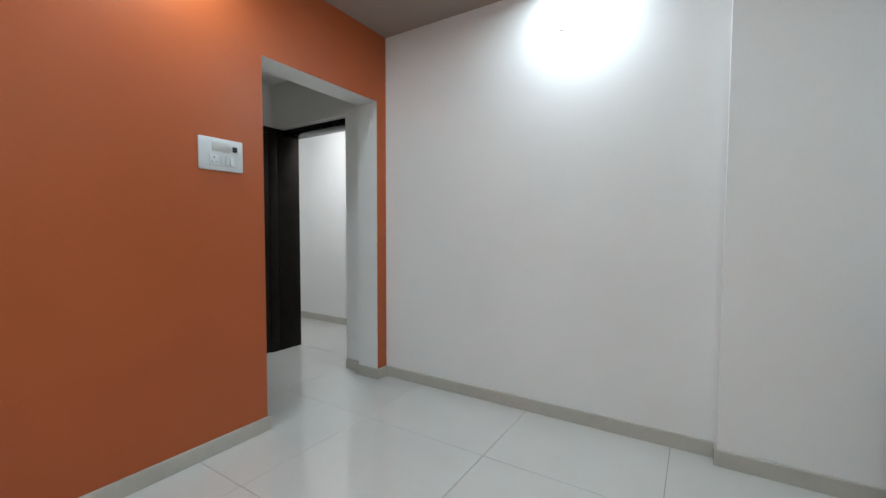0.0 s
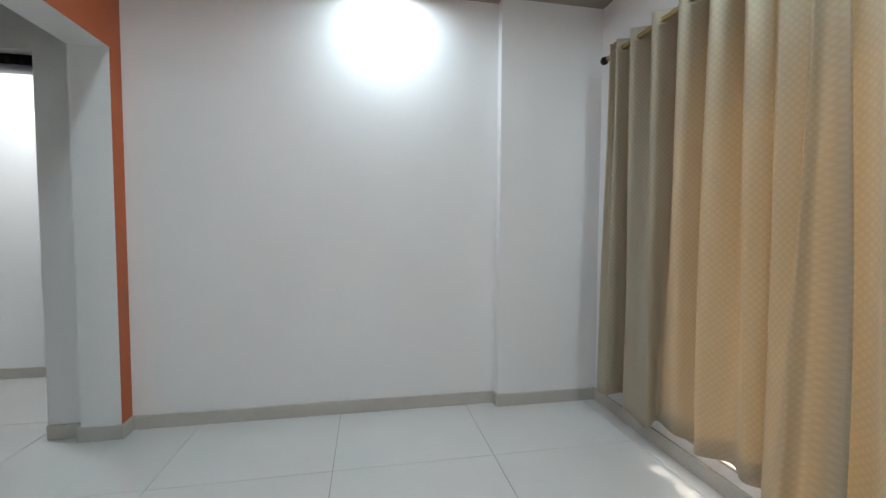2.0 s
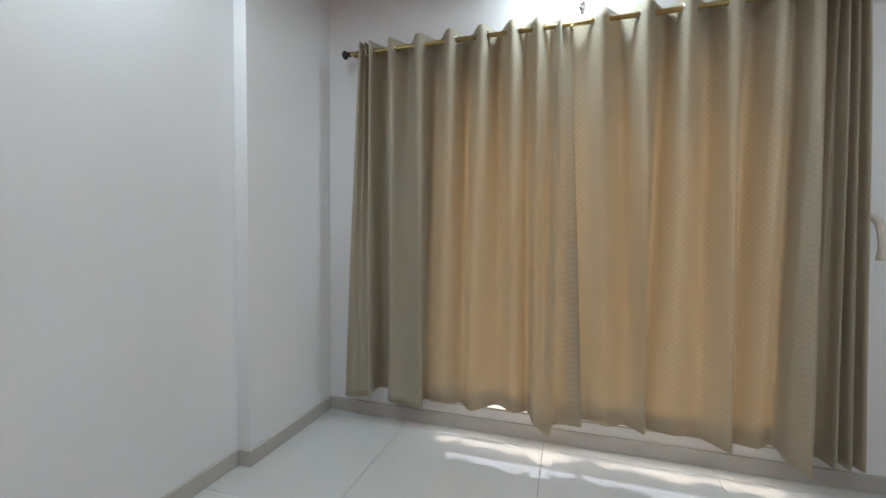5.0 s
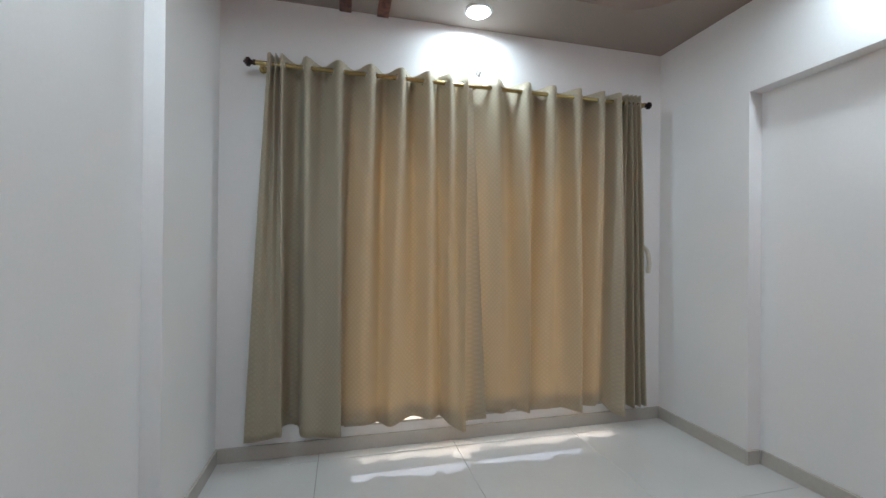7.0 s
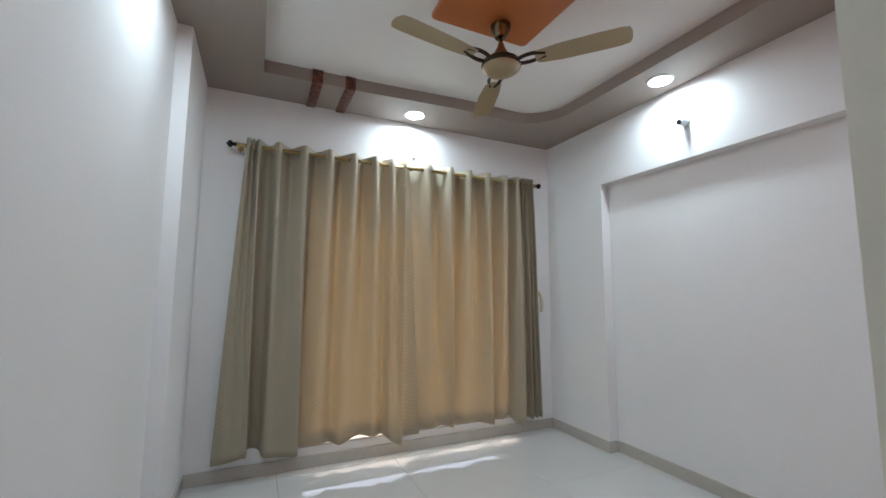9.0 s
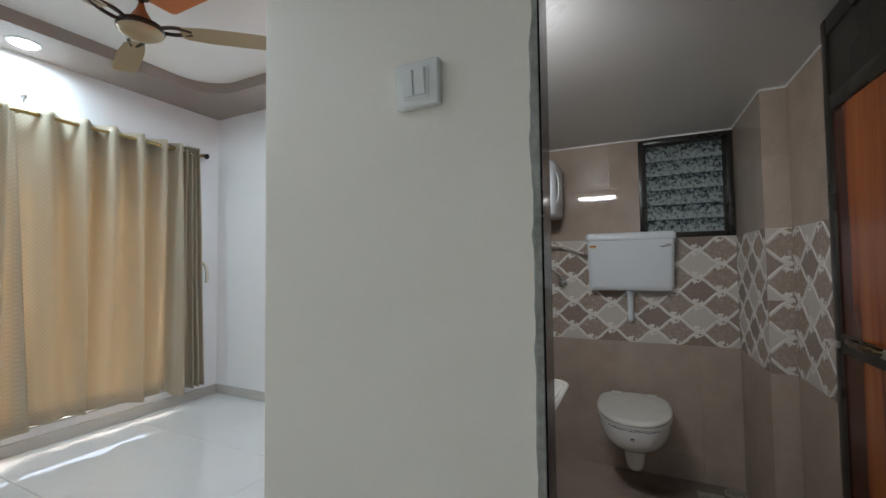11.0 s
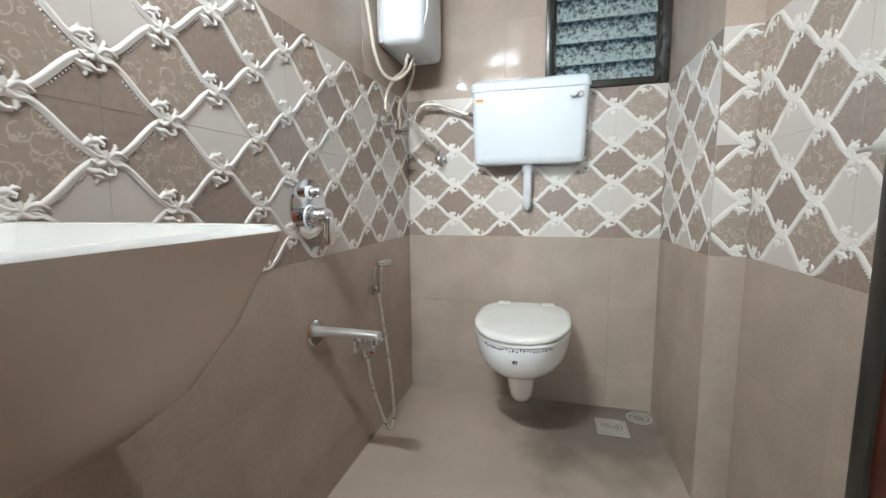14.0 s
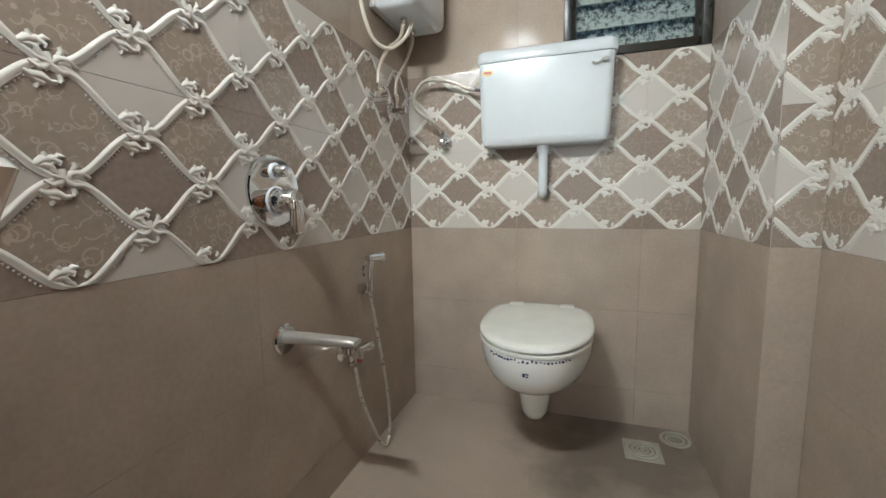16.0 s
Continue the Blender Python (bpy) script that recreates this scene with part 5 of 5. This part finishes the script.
tube(bm, [(-2.900, 0.692, 0.655), (-2.896, 0.705, 0.635), (-2.897, 0.703, 0.61)], 0.004, 8, 5)
part("trigger", bm, CHROME, spray)
bm = bmesh.new()
add_box(bm, X_BE - 0.028, X_BE - 0.001, 0.672, 0.70, 0.552, 0.585, 0.004, 2)
part("holder", bm, CHROME, spray)
bm = bmesh.new()
tube(bm, [(-2.905, 0.682, 0.555), (-2.906, 0.655, 0.44), (-2.908, 0.625, 0.32), (-2.91, 0.602, 0.20), (-2.913, 0.592, 0.10), (-2.916, 0.600, 0.045), (-2.92, 0.632, 0.018), (-2.92, 0.668, 0.036), (-2.916, 0.704, 0.10), (-2.912, 0.742, 0.18), (-2.908, 0.772, 0.26), (-2.905, 0.790, 0.35)], 0.0052, 10, 10)
part("hose", bm, HOSE_STEEL, spray, "steel spiral hose")

shower = thing("overhead_shower", "square chrome overhead shower on a wall arm", "shower")
bm = bmesh.new()
lathe(bm, (X_BE - 0.001, 1.07, 1.80), (-1, 0, 0), [(0, 0.026), (0.005, 0.026), (0.008, 0.012)], 22)
part("flange", bm, CHROME, shower)
bm = bmesh.new()
tube(bm, [(X_BE - 0.004, 1.07, 1.80), (-2.95, 1.07, 1.806), (-3.01, 1.07, 1.80), (-3.045, 1.07, 1.788)], 0.009, 12, 6)
part("arm", bm, CHROME, shower)
bm = bmesh.new()
add_box(bm, -0.052, 0.052, -0.052, 0.052, -0.006, 0.006, 0.003, 2)
lathe(bm, (0, 0, 0.006), (0, 0, 1), [(0, 0.018), (0.014, 0.014), (0.018, 0.009)], 18)
bmesh.ops.transform(bm, matrix=pose(-3.06, 1.07, 1.768, 0, -36, 0), verts=bm.verts)
part("plate", bm, STEEL, shower)

# ---- basin ----


def basin():
    b = thing("wash_basin", "white ceramic wash basin hung on the tiled wall", "basin")
    xw, yc, hy, px = X_BE - 0.002, 1.800, 0.142, 0.396

    def outline(sx, sy, z, shift=0.0):
        out = []
        for k in range(33):
            a = math.pi * k / 32
            c, s = math.cos(a), math.sin(a)
            out.append((xw - shift - px * sx * abs(s) ** (2 / 11), yc + hy * sy * math.copysign(abs(c) ** (2 / 11), c), z))
        return out

    bm_ = bmesh.new()
    loft(bm_, [outline(0.42, 0.40, 0.630), outline(0.62, 0.60, 0.662), outline(0.77, 0.76, 0.710), outline(0.89, 0.89, 0.775), outline(0.97, 0.97, 0.840), outline(1.0, 1.0, 0.862), outline(0.99, 0.985, 0.867),
               outline(0.955, 0.94, 0.866, 0.006), outline(0.935, 0.92, 0.854, 0.010), outline(0.80, 0.80, 0.80, 0.025), outline(0.62, 0.62, 0.745, 0.04), outline(0.25, 0.25, 0.728, 0.11)])
    bm_.faces.index_update()
    for f in bm_.faces:                              # the first five bands are the outside, in the shaded tone
        if f.index < 33 * 5:
            f.material_index = 1
    part("bowl", bm_, [BASIN_MAT, BASIN_SHADED], b, "white ceramic, its outside toned beige for shade", 60)
    bm_ = bmesh.new()
    lathe(bm_, (xw - 0.16, yc, 0.7285), (0, 0, 1), [(0, 0.022), (0.003, 0.022), (0.004, 0.016)], 20)
    part("waste", bm_, CHROME, b)
    bm_ = bmesh.new()
    tube(bm_, [(xw - 0.10, yc, 0.64), (xw - 0.10, yc, 0.50), (xw - 0.10, yc, 0.44), (xw - 0.07, yc, 0.41), (xw - 0.002, yc, 0.41)], 0.016, 14, 6)
    part("waste_pipe", bm_, CHROME, b)


basin()

# ---- tube light, drain ----
batten = thing("tube_light", "short white tube light on the wall beside the door, switched on", "tube light")
part("housing", box(-3.29, -2.93, Y_BN - 0.022, Y_BN - 0.009, 1.795, 1.85, 0.003), PLASTIC, batten)
bm = bmesh.new()
lathe(bm, (-3.285, Y_BN - 0.036, 1.822), (1, 0, 0), [(0, 0.014), (0.35, 0.014)], 16)
part("tube", bm, TUBE_GLOW, batten, "glowing white tube")

drain = thing("floor_drain", "square pale steel floor drain", "floor drain")
bm = bmesh.new()
add_box(bm, -3.805, -3.69, 0.345, 0.46, -0.002, 0.004, 0.0015, 1)
part("plate", bm, DRAIN_MAT, drain)
bm = bmesh.new()
lathe(bm, (-3.7475, 0.4025, 0.003), (0, 0, 1), [(0, 0.053), (0.0018, 0.053), (0.0019, 0.002)], 32)
part("recess", bm, DRAIN_DARK, drain, "dark round recess")
for r0, r1 in ((0.046, 0.006), (0.031, 0.005), (0.017, 0.004)):
    bm = bmesh.new()
    tube(bm, [(-3.7475 + r0 * math.cos(math.pi * k / 12), 0.4025 + r0 * math.sin(math.pi * k / 12), 0.0042) for k in range(25)], r1, 8, 1)
    part("ring", bm, DRAIN_MAT, drain)
bm = bmesh.new()
lathe(bm, (-3.7475, 0.4025, 0.0045), (0, 0, 1), [(0, 0.007), (0.004, 0.006), (0.005, 0.003)], 20)
part("knob", bm, DRAIN_MAT, drain)
lid = thing("drain_lid", "round steel drain lid lying on the floor", "drain lid")
bm = bmesh.new()
lathe(bm, (-3.862, 0.312, 0.0), (0.04, -0.03, 1), [(0, 0.046), (0.004, 0.048), (0.006, 0.046), (0.005, 0.038), (0.003, 0.036), (0.003, 0.014), (0.008, 0.012), (0.009, 0.004)], 28)
part("disc", bm, DRAIN_DARK, lid, "dull steel disc")
for r0, r1 in ((0.044, 0.0045), (0.027, 0.003)):
    bm = bmesh.new()
    tube(bm, [(-3.862 + r0 * math.cos(math.pi * k / 12), 0.312 + r0 * math.sin(math.pi * k / 12), 0.006) for k in range(25)], r1, 8, 1)
    part("rim", bm, DRAIN_MAT, lid)

# ---- floor tiles ----
FT = 0.807


def floor_tiles(rects, x_joint, y_joint, size, parent, material_, top=0.0, thick=0.008, gap=0.0011):
    cache = {}
    for xa, xb, ya, yb in rects:
        i = math.floor((xa - x_joint) / size)
        while x_joint + i * size < xb - 1e-6:
            j = math.floor((ya - y_joint) / size)
            while y_joint + j * size < yb - 1e-6:
                ax, bx = max(xa, x_joint + i * size + gap), min(xb, x_joint + (i + 1) * size - gap)
                ay, by = max(ya, y_joint + j * size + gap), min(yb, y_joint + (j + 1) * size - gap)
                if bx - ax > 0.004 and by - ay > 0.004:
                    key = (round(bx - ax, 4), round(by - ay, 4))
                    if key not in cache:
                        w, d, c = key[0] / 2, key[1] / 2, 0.0008
                        bm_ = bmesh.new()
                        loft(bm_, [[(-w, -d, -thick), (w, -d, -thick), (w, d, -thick), (-w, d, -thick)], [(-w, -d, -c), (w, -d, -c), (w, d, -c), (-w, d, -c)],
                                   [(-w + c, -d + c, 0), (w - c, -d + c, 0), (w - c, d - c, 0), (-w + c, d - c, 0)]])
                        cache[key] = finish(bm_, material_)
                    t_ = new("tile", cache[key])
                    t_.parent = parent
                    t_.location = ((ax + bx) / 2, (ay + by) / 2, top)
                j += 1
            i += 1


floor_tiles([(X_ORANGE, X_EAST, Y_NICHE, Y_NORTH), (-4.0, X_ORANGE, Y_JAMB_S, Y_PN), (-3.96, -3.06, Y_PN, 3.41), (-5.2, -2.2, 3.41, 4.27)], -0.696, 2.60, FT, floor, FLOOR_TILE)

# ---- bathroom wall tiles ----
BAND0 = 0.730
ROWS_PLAIN = [(0.0, 0.135), (0.135, 0.4325), (0.4325, BAND0)]
ROWS_BAND = [(BAND0, BAND0 + TILE_H), (BAND0 + TILE_H, BAND0 + 2 * TILE_H)]
ROWS_TOP = [(BAND0 + 2 * TILE_H, BAND0 + 3 * TILE_H), (BAND0 + 3 * TILE_H, BATH_CEIL)]
# leaf strokes of one knot: points (u, v), half width, height
STROKES = [([(0, 0), (0.006 * math.cos(q), 0.006 * math.sin(q)), (0.016 * math.cos(q + 0.2), 0.016 * math.sin(q + 0.2))], 0.0042, 0.006) for q in (0.5, 1.5, 2.7, 3.8, 5.3)]
STROKES += [([(0.004, 0.004), (0.014, 0.011), (0.026, 0.010), (0.036, 0.002)], 0.0034, 0.006), ([(0.004, -0.004), (0.014, -0.011), (0.025, -0.009), (0.034, -0.016)], 0.0034, 0.006),
            ([(-0.004, 0.005), (-0.014, 0.012), (-0.017, 0.021), (-0.010, 0.026)], 0.003, 0.005), ([(-0.004, -0.005), (-0.016, -0.009), (-0.028, -0.003)], 0.0034, 0.006),
            ([(-0.036, 0.020), (-0.026, 0.028), (-0.013, 0.030), (-0.003, 0.025), (-0.006, 0.020)], 0.0038, 0.006), ([(-0.034, 0.019), (-0.024, 0.021), (-0.015, 0.019), (-0.011, 0.013)], 0.0032, 0.005),
            ([(-0.026, 0.028), (-0.021, 0.034), (-0.024, 0.041)], 0.0026, 0.004), ([(-0.012, 0.030), (-0.004, 0.036), (0.003, 0.034)], 0.0026, 0.0045),
            ([(-0.036, -0.019), (-0.025, -0.024), (-0.013, -0.022), (-0.002, -0.029), (0.006, -0.028)], 0.0038, 0.006), ([(-0.030, -0.021), (-0.021, -0.031), (-0.010, -0.033)], 0.0032, 0.005),
            ([(-0.021, -0.030), (-0.019, -0.037), (-0.022, -0.042)], 0.0024, 0.004), ([(0.010, 0.001), (0.021, 0.002), (0.029, -0.003)], 0.0024, 0.0045),
            ([(0.012, 0.014), (0.018, 0.021), (0.015, 0.028)], 0.0026, 0.0045), ([(0.010, -0.014), (0.013, -0.022), (0.009, -0.028)], 0.0026, 0.0045)]


def plain_tile(bm_, place, ua, ub, va, vb, uv=None, origin=0.0):
    c, g = 0.0003, 0.00012
    ua, ub, va, vb = ua + g, ub - g, va + g, vb - g
    rings_ = [[place(u, v, d) for u, v in ((ua + e, va + e), (ub - e, va + e), (ub - e, vb - e), (ua + e, vb - e))] for e, d in ((0, -0.009), (0, -0.001), (c, 0.0))]
    loft(bm_, rings_)
    if uv:
        bm_.faces.ensure_lookup_table()
        for f in bm_.faces:
            for lp, q in zip(f.loops, f.verts):
                lp[uv].uv = (0, 0)
        top_ = bm_.faces[-1]
        flat = {tuple(round(w, 5) for w in place(u, v, 0.0)): (u - origin + CELL_W, v - BAND0) for u, v in ((ua + c, va + c), (ub - c, va + c), (ub - c, vb - c), (ua + c, vb - c))}
        for lp in top_.loops:
            key = tuple(round(w, 5) for w in lp.vert.co)
            lp[uv].uv = min(flat.items(), key=lambda it: sum((a - b) ** 2 for a, b in zip(it[0], key)))[1]


def decor_tile(place, ua, ub, va, vb, origin, lo, hi):
    """A printed tile with raised cream ropes along the ogee lines and small leaf knots at their crossings."""
    bm_ = bmesh.new()
    uv = bm_.loops.layers.uv.new("UVMap")
    plain_tile(bm_, place, ua, ub, va, vb, uv, origin)
    ropes = bmesh.new()
    row0 = round((va - BAND0) / CELL_H)
    steps = max(3, int((ub - ua) / 0.0091))
    r_ = 0.0062
    bot, top_ = BAND0 + 0.001, BAND0 + 2 * TILE_H - 0.001
    mirror = -1 if place is on_left else 1
    for m, sign in ((row0, 1), (row0 + 1, 1), (row0 + 1, -1), (row0 + 2, -1)):
        line, spine = [], []
        for k in range(steps + 1):
            u = ua + (ub - ua) * k / steps
            ph = 2 * math.pi * (u - origin) / CELL_W + 2 * math.pi
            f_ = CELL_H * 0.25 * (1 + math.cos(ph))
            df = -CELL_H * 0.25 * math.sin(ph) * 2 * math.pi / CELL_W
            v = BAND0 + m * CELL_H + sign * f_
            nu, nv = -sign * df, 1.0
            ln = math.hypot(nu, nv)
            nu, nv = nu / ln, nv / ln
            fat = 0.72 + 0.4 * abs(math.sin(ph)) ** 0.7
            line.append([place(min(max(u + nu * a * fat, lo + 0.001), hi - 0.001), min(max(v + nv * a * fat, bot), top_), d * fat) for a, d in ((-r_, -0.0005), (-r_ * 0.75, 0.0013), (-r_ * 0.45, 0.0011), (0, 0.0024), (r_ * 0.5, 0.0020), (r_, -0.0005))])
            spine.append((u, v, nu, nv, ph % (2 * math.pi)))
        loft(ropes, line, cap=False, closed=False)
        for (u0, v0, n0, w0, p0), (u1, v1, n1, w1, p1) in zip(spine, spine[1:]):         # fine beads beside the rope
            if not (0.5 < p0 < 1.9 or 3.9 < p0 < 5.2):
                continue
            for q in (0.0, 0.5):
                bu, bv = u0 + (u1 - u0) * q - n0 * (r_ + 0.0024), v0 + (v1 - v0) * q - w0 * (r_ + 0.0024)
                if lo + 0.003 < bu < hi - 0.003 and bot + 0.003 < bv < top_ - 0.003:
                    foot = [ropes.verts.new(place(bu + 0.0015 * a, bv + 0.0015 * c, 0)) for a, c in ((-1, -1), (1, -1), (1, 1), (-1, 1))]
                    tip = ropes.verts.new(place(bu, bv, 0.0017))
                    for a in range(4):
                        ropes.faces.new((foot[a], foot[(a + 1) % 4], tip))
    n_ = CELL_W / 2
    k0 = math.ceil((ua - origin) / n_ - 1e-6)
    last_u, last_v = (ub > hi - 0.002), (vb > top_ - 0.002)
    while origin + k0 * n_ < ub - (-1e-4 if last_u else 1e-4):
        u = origin + k0 * n_
        for m2 in range(0, 5 if last_v else 4):
            v = va + m2 * CELL_H / 2
            if (k0 + m2 + 2 * row0) % 2 == 0:
                continue
            for pts, half, high in STROKES:
                flat = [(u + mirror * a * 0.84, v + c * 0.84) for a, c in pts]
                if min(p[0] for p in flat) < lo + 0.004 or max(p[0] for p in flat) > hi - 0.004 or min(p[1] for p in flat) < bot + 0.003 or max(p[1] for p in flat) > top_ - 0.003:
                    continue
                rows3 = []
                for k in range(len(flat)):
                    pu, pv = flat[k]
                    qu, qv = flat[min(k + 1, len(flat) - 1)]
                    ou, ov = flat[max(k - 1, 0)]
                    du, dv = qu - ou, qv - ov
                    ln = math.hypot(du, dv) or 1
                    h_ = half * 1.75 * (0.45 + 0.55 * math.sin(math.pi * min(0.95, 0.15 + k / (len(flat) - 1))))
                    rows3.append([place(pu - dv / ln * h_ * s_, pv + du / ln * h_ * s_, d) for s_, d in ((-1, 0.0), (-0.35, high * 0.5), (0.4, high * 0.45), (1, 0.0))])
                loft(ropes, rows3, cap=False, closed=False)
        k0 += 1
    tmp = bpy.data.meshes.new("rope")
    ropes.to_mesh(tmp)
    ropes.free()
    start = len(bm_.faces)
    bm_.from_mesh(tmp)
    bpy.data.meshes.remove(tmp)
    bm_.faces.ensure_lookup_table()
    for f in bm_.faces[start:]:
        f.material_index = 1
    return bm_


def tile_wall(parent, place, ua, ub, joint, rows_, decor=False):
    k = math.floor((ua - joint) / TILE_W + 1e-6)
    while joint + k * TILE_W < ub - 1e-6:
        a, b = max(ua, joint + k * TILE_W), min(ub, joint + (k + 1) * TILE_W)
        if b - a > 0.006:
            for va, vb in rows_:
                if decor:
                    part("tile", decor_tile(place, a, b, va, vb, joint, ua, ub), [DECOR, RELIEF], parent, "", 50)
                else:
                    bm_ = bmesh.new()
                    plain_tile(bm_, place, a, b, va, vb)
                    ob = new("tile", finish(bm_, BATH_TILE))
                    ob.parent = parent
        k += 1


def on_back(u, v, d):
    return (-u, Y_BB + d, v)


def on_left(u, v, d):
    return (X_BE - d, u, v)


def on_pier(u, v, d):
    return (X_COL + d, u, v)


def on_pier_front(u, v, d):
    return (-u, Y_COL + d, v)


def on_right(u, v, d):
    return (X_BW + d, u, v)


def on_door_wall(u, v, d):
    return (-u, Y_BN - d - 0.001, v)


J_BACK, J_LEFT, J_PIER, J_RIGHT = 2.866, 0.238, 0.319, 0.6995
J_FRONT = (3.891, 3.673, 3.891)      # the narrow pier face is cut from another part of the tile in each row
for rows_, dec in ((ROWS_PLAIN, False), (ROWS_BAND, True), (ROWS_TOP, False)):
    tile_wall(wall_bath_south, on_back, -X_BE, -BW_X1 if rows_ is ROWS_TOP else -X_COL, J_BACK, rows_, dec)
    tile_wall(wall_west, on_left, Y_BB, Y_BN - 0.01, J_LEFT, rows_, dec)
    tile_wall(wall_bath_west, on_pier, Y_BB, Y_COL, J_PIER, rows_, dec)
    for row, joint in zip(rows_, J_FRONT):
        tile_wall(wall_bath_west, on_pier_front, -X_COL, -X_BW, joint, [row], dec)
    tile_wall(wall_bath_west, on_right, Y_COL, Y_BN - 0.01, J_RIGHT, rows_, dec)
    tile_wall(wall_passage_south, on_door_wall, -X_BE, -DOOR_E - 0.03, J_BACK, rows_, dec)
